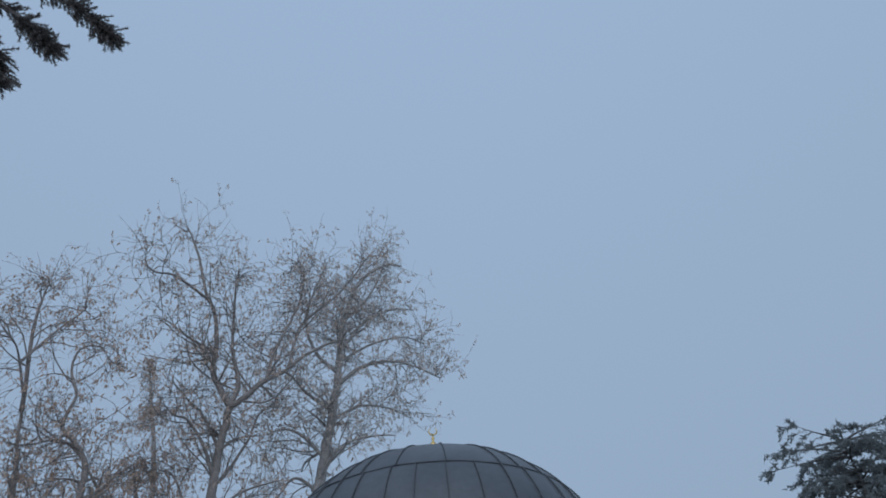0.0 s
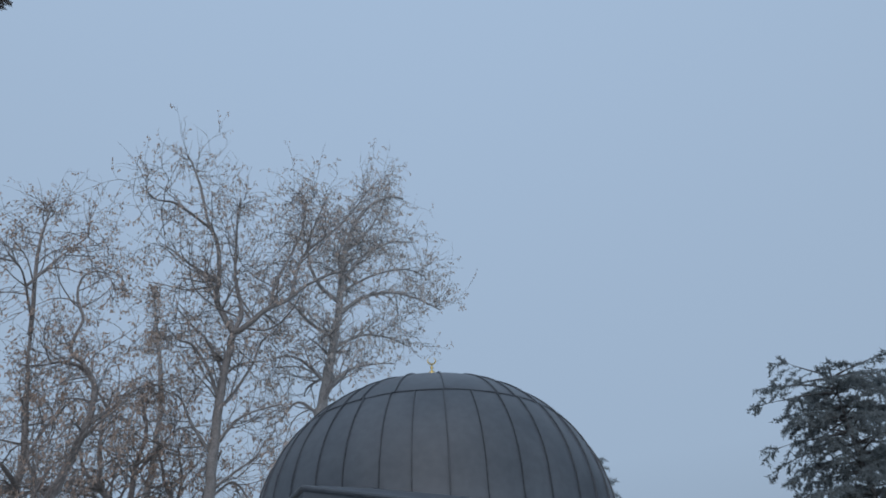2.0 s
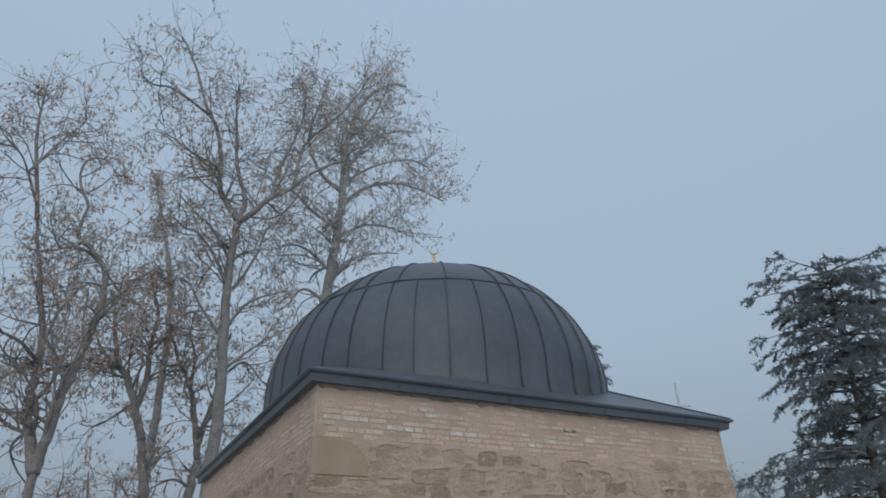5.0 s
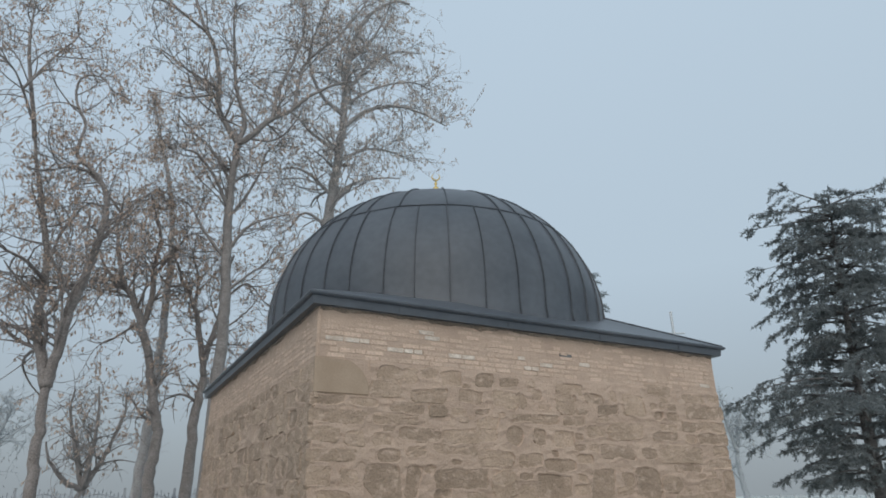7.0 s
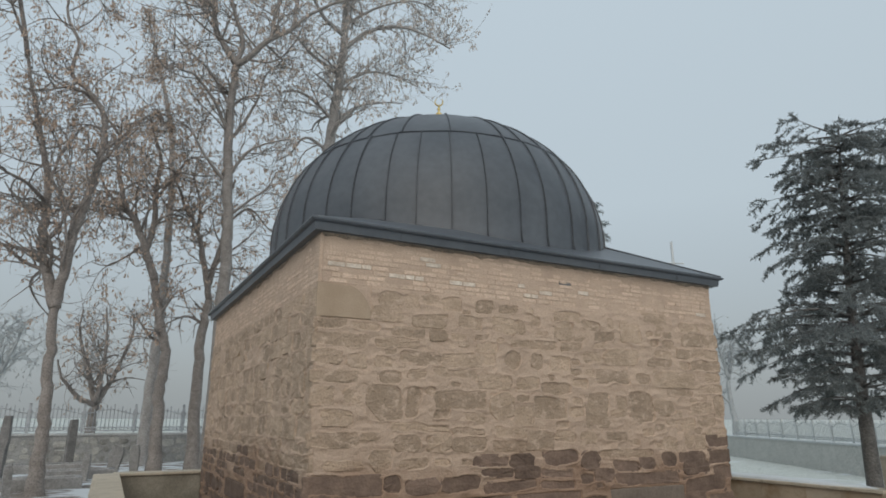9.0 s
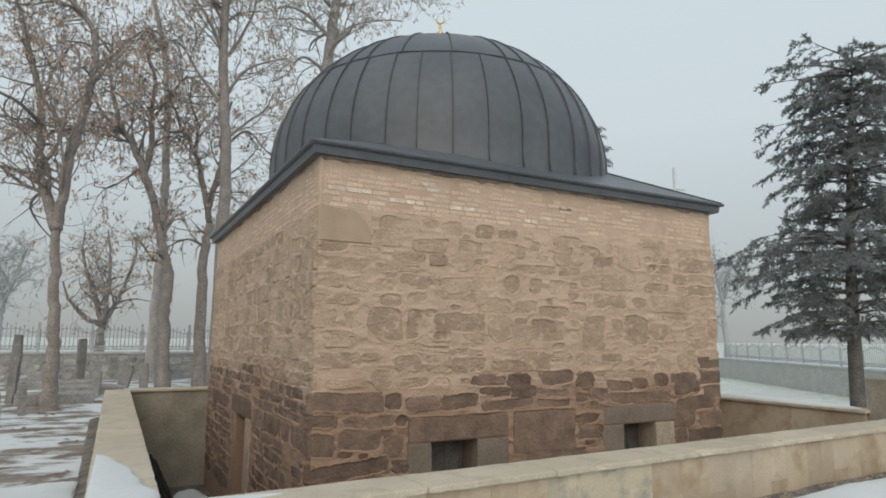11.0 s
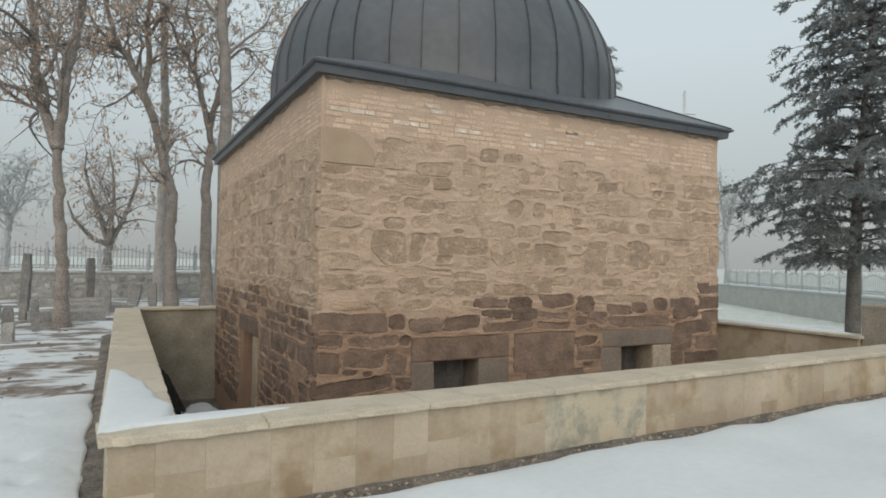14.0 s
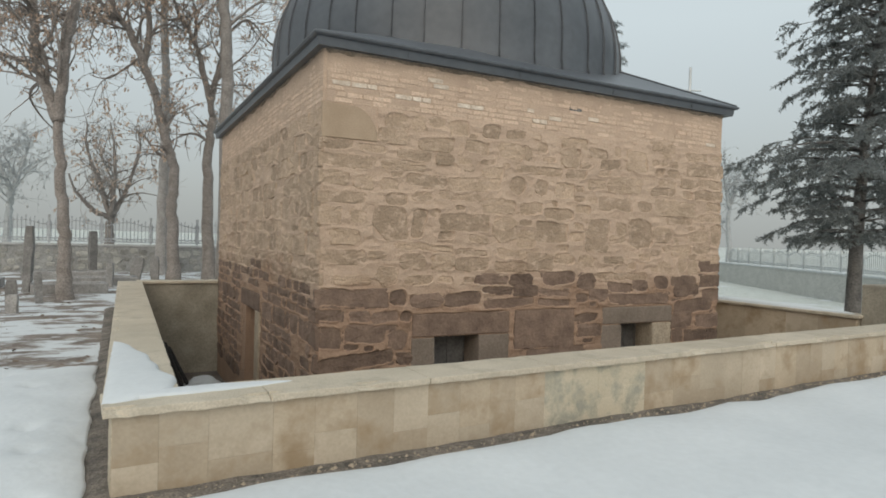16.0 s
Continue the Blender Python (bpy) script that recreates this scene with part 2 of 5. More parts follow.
m_needle_dark = material("dark_needles", (0.13, 0.118, 0.108), (0.20, 0.183, 0.168), 3, 0.8, 30, 0, grain=0.3)
# needle tone lightened to imitate fog
m_needle_haze = material("hazed_needles", (0.30, 0.33, 0.34), (0.38, 0.41, 0.42), 1.5, 0.9, 14, 0)
for foliage in (m_leaf, m_needle_dark, m_leaf_haze, m_leaf_haze_mid, m_needle_haze):
    thin(foliage, 0.42)
thin(m_needle, 0.58)
# mast colour lightened to imitate fog lowering its contrast with the sky
m_mast = material("hazed_mast_paint", (0.52, 0.54, 0.55), (0.6, 0.62, 0.63), 3, 0.7, 30, 0.1, 0.004)
m_black = material("black_rubber", (0.015, 0.015, 0.016), (0.03, 0.03, 0.03), 6, 0.6, 40, 0.2, 0.003)
m_opening = material("dark_iron_and_openings", (0.11, 0.108, 0.105), (0.17, 0.167, 0.162), 6, 0.6, 30, 0.2, 0.004)
m_jamb = material("pale_dressed_stone", (0.34, 0.28, 0.21), (0.42, 0.35, 0.27), 4, 0.9, 40, 0.5, 0.01)


# ---------------------------------------------------------------- building blocks
def mesh_object(name, verts, faces, mat, parent=None, label="", smooth=False):
    me = bpy.data.meshes.new(name)
    me.from_pydata([tuple(v) for v in verts], [], faces)
    me.materials.append(mat)
    if smooth:
        me.polygons.foreach_set("use_smooth", [True] * len(me.polygons))
    ob = new(name, me)
    if parent:
        ob.parent = parent
    if label:
        tagged(ob, label)
    return ob


def part(name, bm, mat, parent=None, label="", smooth=False):
    me = bpy.data.meshes.new(name)
    bmesh.ops.recalc_face_normals(bm, faces=bm.faces)
    bm.to_mesh(me)
    bm.free()
    me.materials.append(mat)
    if smooth:
        me.polygons.foreach_set("use_smooth", [True] * len(me.polygons))
    ob = new(name, me)
    if parent:
        ob.parent = parent
    if label:
        tagged(ob, label)
    return ob


def thing(name, label, category, at=(0, 0, 0), group="", kind=""):
    ob = new(name)
    ob.location = at
    return tagged(ob, label, category, group, kind)


def box(bm, x0, x1, y0, y1, z0, z1, bevel=0.0, m=None):
    r = bmesh.ops.create_cube(bm, size=1.0)
    vs = r["verts"]
    bmesh.ops.scale(bm, vec=(x1 - x0, y1 - y0, z1 - z0), verts=vs)
    bmesh.ops.translate(bm, vec=((x0 + x1) / 2, (y0 + y1) / 2, (z0 + z1) / 2), verts=vs)
    if bevel:
        es = list({e for v in vs for e in v.link_edges})
        r = bmesh.ops.bevel(bm, geom=es, offset=bevel, segments=2, affect="EDGES", profile=0.6)
        vs = list({v for v in r["verts"]} | {v for v in vs if v.is_valid})
    if m:
        bmesh.ops.transform(bm, matrix=m, verts=vs)
    return vs


def tube_data(lines, sides=6):
    """Vertices and faces of tapered tubes along polylines of (point, radius)."""
    verts, faces = [], []
    for line in lines:
        k = sides if line[0][1] > 0.03 else (4 if line[0][1] > 0.012 else 3)
        pts = [Vector(p) for p, _ in line]
        first = len(verts)
        for i, (p, r) in enumerate(line):
            d = (pts[min(i + 1, len(pts) - 1)] - pts[max(i - 1, 0)]).normalized()
            a = d.cross(Vector((0.31, 0.92, 0.21))).normalized()
            b = d.cross(a)
            for j in range(k):
                w = 2 * math.pi * j / k
                verts.append(pts[i] + (a * math.cos(w) + b * math.sin(w)) * r)
        for i in range(len(line) - 1):
            for j in range(k):
                q = first + i * k
                faces.append((q + j, q + (j + 1) % k, q + k + (j + 1) % k, q + k + j))
        faces.append(tuple(first + j for j in range(k))[::-1])
    return verts, faces


def tube(name, lines, mat, parent=None, label="", sides=6):
    v, f = tube_data(lines, sides)
    return mesh_object(name, v, f, mat, parent, label, smooth=True)


def lathe(bm, profile, sides=24, centre=(0, 0)):
    rings = []
    for r, z in profile:
        rings.append([bm.verts.new((centre[0] + r * math.cos(2 * math.pi * j / sides), centre[1] + r * math.sin(2 * math.pi * j / sides), z)) for j in range(sides)])
    for a, b in zip(rings, rings[1:]):
        for j in range(sides):
            bm.faces.new((a[j], a[(j + 1) % sides], b[(j + 1) % sides], b[j]))
    bm.faces.new(rings[-1])
    bm.faces.new(rings[0][::-1])


# ---------------------------------------------------------------- ground
GZ = 0.05
PIT = (-1.70, 8.35, -2.30, 7.44)      # the sunken court: x0, x1, y0, y1
FLOOR = -1.30


def lump(x, y):
    return 0.030 * noise.noise(Vector((x * 0.5, y * 0.5, 0))) + 0.012 * noise.noise(Vector((x * 2.1, y * 2.1, 3)))


def ground_sheet():
    xs = [-2500, -400, -90, -40, -24] + [PIT[0] + 0.35 * i for i in range(-44, 0)] + [PIT[0] + (PIT[1] - PIT[0]) * i / 28 for i in range(29)] + [PIT[1] + 0.5 * i for i in range(1, 40)] + [50, 90, 400, 2500]
    ys = [-2500, -400, -90, -40] + [PIT[2] + 0.35 * i for i in range(-26, 0)] + [PIT[2] + (PIT[3] - PIT[2]) * i / 26 for i in range(27)] + [PIT[3] + 0.4 * i for i in range(1, 44)] + [40, 90, 400, 2500]
    bm = bmesh.new()
    grid = {}
    for i, x in enumerate(xs):
        for j, y in enumerate(ys):
            near = abs(x) < 30 and abs(y) < 28
            z = GZ + (lump(x, y) if near else 0)
            if x > 9.5:
                z += -0.06 * min(x - 9.5, 14) * 0.8 * min(1, max(0, (y + 6) / 6))
            grid[i, j] = bm.verts.new((x, y, z))
    for i in range(len(xs) - 1):
        for j in range(len(ys) - 1):
            cx, cy = (xs[i] + xs[i + 1]) / 2, (ys[j] + ys[j + 1]) / 2
            if PIT[0] < cx < PIT[1] and PIT[2] < cy < PIT[3]:
                continue
            f = bm.faces.new((grid[i, j], grid[i + 1, j], grid[i + 1, j + 1], grid[i, j + 1]))
            f.material_index = 1 if cx > PIT[1] + 0.6 or cy > 28 else 0
    ob = part("ground", bm, m_ground, smooth=True)
    ob.data.materials.append(m_field)
    return tagged(ob, "thawing graveyard ground with patchy snow and brown soil", "ground", kind="structure")


ground_sheet()

WALL_TURN = math.atan2(0.44, 9.0)     # the front parapet is not quite parallel to the building


def front_y(x):
    return -2.57 + math.tan(WALL_TURN) * (x + 2.0)


def snow_bank():
    """Clean snow in front of the parapet, ending short of it in an uneven edge."""
    bm = bmesh.new()
    nx, ny = 120, 26
    rows = []
    for i in range(nx + 1):
        x = -2.75 + 24 * i / nx
        edge = front_y(x) - 0.20 - 0.05 * noise.noise(Vector((x * 1.7, 0, 5))) - 0.02 * noise.noise(Vector((x * 6, 0, 5)))
        row = []
        for j in range(ny + 1):
            s = j / ny
            y = edge - 16 * s ** 2.2
            rim = 0.12 * max(0, 1 - (x + 2.75) / 0.7) + 0.14 * max(0, s * 8 - 7)
            z = GZ + 0.025 + 0.07 * min(1, s * 9) ** 0.5 + lump(x, y) + 0.02 * noise.noise(Vector((x * 1.1, y * 1.1, 9)))
            row.append(bm.verts.new((x, y, z - rim if j else GZ - 0.05)))
        rows.append(row)
    for a, b in zip(rows, rows[1:]):
        for j in range(ny):
            bm.faces.new((a[j], b[j], b[j + 1], a[j + 1]))
    tagged(part("snow_bank", bm, m_snow, smooth=True), "smooth white snow lying in front of the parapet", "snow", kind="stuff")


DENTS = ((-2.75, -1.9), (-2.5, -0.9), (-3.1, -0.2), (-2.6, 0.5), (-3.4, -1.2), (-2.9, 1.1), (-3.7, 0.6), (-2.35, -2.4), (-2.62, -2.75), (-2.95, -2.3), (-2.42, -1.5), (-3.3, -2.0), (-2.45, -3.1), (-2.8, -3.4), (-3.05, -1.1))


def snow_side():
    """Thin trodden snow along the outside of the side parapet."""
    bm = bmesh.new()
    rows = []
    n = 340
    for i in range(n + 1):
        y = -19.0 + 23.5 * (i / n) ** 0.6
        edge = -2.075 - 0.05 * noise.noise(Vector((0, y * 1.6, 2))) - 0.012 * noise.noise(Vector((0, y * 5, 2)))
        row = []
        for j in range(73):
            s = j / 72
            x = edge - 9.0 * s ** 1.6
            fade = min(1, max(0, (2.3 + 1.6 * noise.noise(Vector((x * 1.3, y * 0.8, 1))) - y) / 0.8)) * min(1, (1 - s) * 6) * min(1, (y + 19) / 2)
            z = GZ - 0.06 + (0.05 + 0.05 * min(1, s * 8) ** 0.5 * 1.0) * fade + lump(x, y) + 0.022 * noise.noise(Vector((x * 1.9, y * 1.9, 6))) - 0.03 * max(0, noise.noise(Vector((x * 4.5, y * 4.5, 8))) - 0.35)
            for dx, dy in DENTS:
                z -= 0.06 * math.exp(-((x - dx) / 0.055) ** 2 - ((y - dy) / 0.085) ** 2)
            row.append(bm.verts.new((x, y, z + 0.02 * fade if j else GZ - 0.06)))
        rows.append(row)
    for a, b in zip(rows, rows[1:]):
        for j in range(72):
            bm.faces.new((a[j], b[j], b[j + 1], a[j + 1]))
    tagged(part("snow_cover", bm, m_snow, smooth=True), "trodden white snow beside the limestone parapet", "snow", kind="stuff")


snow_bank()
snow_side()


def gravel_strip():
    bm = bmesh.new()
    rows = []
    for i in range(91):
        x = -2.3 + 13 * i / 90
        rows.append([bm.verts.new((x, front_y(x) - w, GZ + 0.034 + lump(x, front_y(x) - w) + 0.012 * noise.noise(Vector((x * 9, w * 9, 1))))) for w in (-0.1, 0.06, 0.16, 0.36)])
    for a, b in zip(rows, rows[1:]):
        for j in range(3):
            bm.faces.new((a[j], b[j], b[j + 1], a[j + 1]))
    rows = []
    for i in range(91):
        y = -2.7 + 10 * i / 90
        rows.append([bm.verts.new((-1.93 - w, y, GZ + h + lump(-1.93 - w, y) + 0.012 * noise.noise(Vector((y * 9, w * 9, 4))))) for w, h in ((-0.1, 0.036), (0.05, 0.034), (0.15, 0.010), (0.24, -0.06))])
    for a, b in zip(rows, rows[1:]):
        for j in range(3):
            bm.faces.new((a[j], b[j], b[j + 1], a[j + 1]))
    tagged(part("gravel_strip", bm, m_dirt, smooth=True), "damp brown gravel and soil along the parapet foot", "gravel", kind="stuff")


gravel_strip()


def pebbles():
    """Loose pale chips of stone lying on the gravel at the parapet foot."""
    rnd = random.Random(64)
    v, f = [], []
    for _ in range(420):
        x = rnd.uniform(-1.9, 8.5)
        y = front_y(x) - abs(rnd.gauss(0.02, 0.10)) - 0.01
        s = rnd.choice((0.006, 0.008, 0.010, 0.018))
        z = GZ + 0.036 + lump(x, y)
        i = len(v)
        v += [Vector((x + s * rnd.uniform(0.6, 1.3) * math.cos(a), y + s * rnd.uniform(0.6, 1.3) * math.sin(a), z)) for a in (0, 1.26, 2.5, 3.8, 5.0)] + [Vector((x, y, z + s * 0.9))]
        f += [(i + k, i + (k + 1) % 5, i + 5) for k in range(5)]
    tagged(mesh_object("stone_chips", v, f, m_jamb), "pale stone chips scattered on the gravel", "stones", kind="stuff")


pebbles()

bm = bmesh.new()
box(bm, PIT[0] - 0.1, PIT[1] + 0.1, PIT[2] - 0.1, PIT[3] + 0.1, FLOOR - 0.2, FLOOR)
tagged(part("court_floor", bm, m_pit), "dark damp earth floor of the sunken court with snow remains", "floor", kind="structure")


# ---------------------------------------------------------------- parapets round the sunken court
def parapet(name, label, length, turn, at, tile_w, outer=True, inner=True, mould=(0, 0), lining=None):
    """A wall along +x from at: cladding tiles on both faces, coping slabs on top. Outer face towards -y."""
    t = 0.34
    base = thing(name, label, "parapet", kind="structure")
    base.matrix_world = Matrix.Translation(at) @ Matrix.Rotation(turn, 4, "Z")
    bm = bmesh.new()
    box(bm, 0, length, 0.02, t - 0.02, FLOOR, 0.55)
    part("core", bm, m_joint, base)
    rnd = random.Random(len(name) * 7 + int(length * 10))
    for side, on, z0 in ((0, outer, -0.1), (1, inner, FLOOR)):
        x = 0.004
        while on and x < length - 0.01:
            w = min(tile_w * rnd.choice((0.8, 0.92, 1.0, 1.12, 1.3)), length - x)
            cuts = [z0, 0.546]
            if side == 1:
                cuts = [z0, -0.65, -0.05, 0.546]
            elif rnd.random() < 0.8:
                cuts = [z0, rnd.uniform(0.16, 0.36), 0.546]
            for a, b in zip(cuts, cuts[1:]):
                bm = bmesh.new()
                out = rnd.uniform(0, 0.003)
                y0, y1 = (-out, 0.03) if side == 0 else (t - 0.03, t + out)
                box(bm, x + 0.0004, x + w - 0.0004, y0, y1, a + 0.0004, b - 0.0004, 0.0012)
                part("cladding_tile", bm, lining if side == 1 and lining else m_mould if side == 0 and mould[0] < x + w / 2 < mould[1] else (m_lime if rnd.random() < 0.62 else m_lime2), base)
            x += w
    x = -0.05
    while x < length + 0.04:
        w = min(rnd.uniform(0.85, 1.25), length + 0.05 - x)
        if length + 0.05 - x - w < 0.3:
            w = length + 0.05 - x
        bm = bmesh.new()
        box(bm, x + 0.002, x + w - 0.002, -0.045, t + 0.045, 0.55, 0.60, 0.009)
        bmesh.ops.subdivide_edges(bm, edges=[e for e in bm.edges if e.calc_length() > 0.3], cuts=14, use_grid_fill=True)
        for v in bm.verts:
            c = noise.noise(v.co * 5 + Vector((at[0], at[1], 0)))
            d = noise.noise(v.co * 17 + Vector((at[0], at[1], 3)))
            v.co += Vector((0, 0.004 * c + 0.006 * d, 0.003 * c + (0.008 * d if v.co.z < 0.57 else 0.002 * d)))
            if c > 0.30 and v.co.y < 0 and v.co.z > 0.57:
                v.co += Vector((0, 0.022, -0.014))
        part("coping_slab", bm, m_cope, base)
        x += w
    return base


parapet("parapet_front", "cream limestone parapet with stained cladding tiles and coping", 10.75, WALL_TURN, (-1.93, front_y(-1.93) + 0.045, 0), 0.30, mould=(3.1, 4.5))
parapet("parapet_left", "cream limestone side parapet with chipped coping", 9.40, math.radians(-90.6), (-1.835, 7.29, 0), 0.5, lining=m_cement)
parapet("parapet_back", "grey weathered parapet behind the tomb", 9.75, math.pi, (8.25, 7.64, 0), 0.6, outer=False, lining=m_cement)
parapet("parapet_right", "limestone parapet topped with lying snow", 7.9, math.pi / 2, (8.62, -0.92, 0), 0.6)


def snow_cap(name, label, line, width, height, seed, thin=0.0):
    """A lying roll of snow along a line on a coping, thinning towards its ends."""
    bm = bmesh.new()
    rows = []
    n = 46
    a, b = Vector(line[0]), Vector(line[1])
    side = (b - a).normalized().cross(Vector((0, 0, 1)))
    for i in range(n + 1):
        s = i / n
        taper = min(1, s * 9 + 0.02) ** 0.5 * min(1, (1 - s) * (2.2 if not thin else 1.3) + 0.001) ** 0.62
        w = width * taper * (1 + 0.18 * noise.noise(Vector((s * 7, seed, 0))))
        h = height * taper * (1 + 0.25 * noise.noise(Vector((s * 5, seed, 4))))
        c = a.lerp(b, s) + side * (w if thin else 0)
        rows.append([bm.verts.new(c + side * (w * math.cos(math.pi * j / 10)) + Vector((0, 0, h * math.sin(math.pi * j / 10) ** 0.6 - 0.004))) for j in range(11)])
    for p, q in zip(rows, rows[1:]):
        for j in range(10):
            bm.faces.new((p[j], q[j], q[j + 1], p[j + 1]))
    return tagged(part(name, bm, m_snow, smooth=True), label, "snow")


snow_cap("snow_drift", "thick white snow drift lying on the coping corner", ((-1.985, -2.42, 0.6), (-1.93, -0.12, 0.6)), 0.20, 0.05, 2, 0.9)
snow_cap("snow_drift", "thin strip of snow along the coping edge", ((-1.90, -2.29, 0.6), (-0.8, -2.20, 0.6)), 0.085, 0.026, 4)
snow_cap("snow_drift", "long white snow layer on the parapet coping", ((8.45, -0.8, 0.6), (8.45, 6.6, 0.6)), 0.17, 0.06, 7)
snow_cap("snow_drift", "long white snow layer on the parapet coping", ((8.45, 6.6, 0.6), (8.45, -0.85, 0.6)), 0.17, 0.06, 9)

bm = bmesh.new()
box(bm, 8.36, 8.92, -1.42, -0.93, 0.0, 1.08, 0.02)
bmesh.ops.subdivide_edges(bm, edges=[e for e in bm.edges if e.calc_length() > 0.3], cuts=5, use_grid_fill=True)
for v in bm.verts:
    v.co += Vector((1, 1, 0.6)) * 0.008 * noise.noise(v.co * 6)
tagged(part("gate_pillar", bm, m_cement), "squat rough cement pillar at the parapet end", "pillar")


# ---------------------------------------------------------------- the domed tomb
W, DEEP, TOP = 6.2, 7.22, 3.59
tomb = thing("mausoleum", "square rubble-stone tomb with a dark sheet-metal dome", "mausoleum")

COURSE_A = [(0.71, 2.82, 1.00, 2.99), (1.01, 2.81, 1.19, 2.99), (0.62, 2.67, 0.98, 2.81), (1.25, 2.89, 1.44, 3.00), (1.50, 2.83, 1.76, 2.99), (1.95, 2.86, 2.19, 3.00), (2.31, 2.87, 2.57, 2.97), (1.73, 2.65, 2.05, 2.79), (2.20, 2.61, 2.55, 2.80), (2.55, 2.64, 2.68, 2.79), (2.77, 2.74, 2.93, 2.86), (1.11, 2.63, 1.56, 2.76), (3.14, 2.84, 3.57, 2.96), (3.15, 2.60, 3.45, 2.83), (4.06, 2.78, 4.17, 2.92), (4.30, 2.63, 4.65, 2.89), (3.82, 2.62, 4.17, 2.73), (4.75, 2.93, 5.19, 3.05)]
COURSE_B = [(-0.09, 2.54, 0.33, 2.63), (0.39, 2.54, 0.72, 2.62), (0.88, 2.49, 1.26, 2.60), (1.35, 2.48, 1.57, 2.59), (-0.08, 2.35, 0.56, 2.48), (0.67, 2.38, 1.20, 2.46), (-0.05, 2.17, 0.27, 2.30), (0.36, 2.14, 0.56, 2.28), (0.68, 2.15, 0.86, 2.26), (0.98, 2.20, 1.49, 2.32), (1.71, 2.43, 1.85, 2.48), (1.98, 2.37, 2.27, 2.48), (1.50, 2.20, 2.24, 2.34), (2.37, 2.18, 2.61, 2.41), (2.47, 2.47, 2.75, 2.54), (2.75, 2.44, 3.16, 2.56), (3.25, 2.44, 3.58, 2.55), (2.76, 2.20, 2.94, 2.38), (3.07, 2.18, 3.37, 2.37), (3.40, 2.28, 3.54, 2.35)]
COURSE_C = [(3.63, 2.33, 3.91, 2.45), (3.98, 2.32, 4.57, 2.50), (4.91, 2.44, 5.24, 2.53), (4.77, 2.31, 5.22, 2.41), (5.35, 2.46, 5.71, 2.57), (5.40, 2.29, 5.60, 2.40), (5.50, 2.65, 6.22, 2.81), (5.69, 2.47, 6.23, 2.59), (5.63, 2.29, 6.24, 2.42), (-0.08, 1.98, 0.46, 2.08), (0.74, 1.98, 0.99, 2.10), (1.07, 2.04, 1.29, 2.13), (1.40, 2.07, 1.58, 2.16), (1.58, 2.07, 1.96, 2.14), (1.99, 1.96, 2.45, 2.11), (2.53, 1.95, 2.86, 2.09), (2.90, 1.89, 3.36, 2.04), (3.81, 2.07, 4.40, 2.21), (4.52, 2.07, 4.78, 2.21), (4.86, 2.03, 5.64, 2.24), (5.76, 1.97, 6.25, 2.08), (5.12, 1.92, 5.61, 2.00)]
COURSE_D = [(-0.07, 1.74, 0.20, 1.91), (0.33, 1.76, 0.50, 1.89), (0.59, 1.58, 0.99, 1.95), (1.06, 1.62, 1.22, 1.93), (1.40, 1.71, 2.08, 1.90), (1.29, 1.87, 1.40, 1.95), (2.16, 1.60, 2.48, 1.89), (2.78, 1.60, 3.28, 1.86), (3.61, 1.51, 3.98, 1.92), (4.37, 1.55, 4.80, 1.97), (4.13, 1.74, 4.32, 1.89), (4.82, 1.66, 5.18, 1.84), (5.54, 1.66, 5.97, 1.82), (6.04, 1.65, 6.27, 1.94), (1.39, 1.60, 1.60, 1.70), (1.81, 1.57, 2.07, 1.65), (2.50, 1.52, 2.78, 1.75)]
COURSE_E = [(0.10, 1.53, 0.42, 1.68), (-0.02, 1.32, 0.49, 1.45), (0.54, 1.38, 0.75, 1.44), (0.89, 1.47, 1.60, 1.54), (0.92, 1.26, 1.23, 1.42), (1.32, 1.25, 1.61, 1.42), (1.64, 1.24, 2.08, 1.39), (1.66, 1.43, 2.07, 1.48), (2.22, 1.39, 2.64, 1.49), (2.18, 1.22, 2.65, 1.34), (2.66, 1.25, 3.06, 1.45), (3.10, 1.49, 3.28, 1.56), (3.11, 1.33, 3.40, 1.45), (3.48, 1.31, 3.75, 1.43), (3.92, 1.33, 4.28, 1.42), (0.15, 1.09, 0.56, 1.16), (0.65, 1.07, 0.88, 1.26), (0.99, 1.07, 1.33, 1.17), (1.42, 1.10, 1.61, 1.15), (1.91, 1.07, 2.37, 1.18), (2.40, 1.04, 2.76, 1.18)]
COURSE_F = [(-0.05, 0.84, 0.79, 1.02), (0.82, 0.84, 1.00, 1.01), (1.06, 0.82, 1.47, 0.96), (1.51, 0.81, 1.99, 0.97), (2.02, 0.95, 2.45, 1.04), (2.04, 0.78, 2.77, 0.89), (2.48, 0.92, 2.83, 1.04), (2.85, 0.92, 3.35, 0.99), (2.85, 0.78, 3.36, 0.86), (2.91, 1.06, 3.43, 1.23), (3.47, 1.00, 3.78, 1.19), (3.45, 0.82, 3.67, 0.93), (3.69, 0.84, 4.01, 0.98), (3.80, 1.11, 4.71, 1.21), (4.00, 0.94, 4.45, 1.07), (4.45, 0.97, 4.74, 1.10), (4.93, 1.19, 5.20, 1.35), (4.88, 0.98, 5.16, 1.15), (5.22, 1.01, 5.73, 1.15), (4.04, 0.78, 5.17, 0.91)]
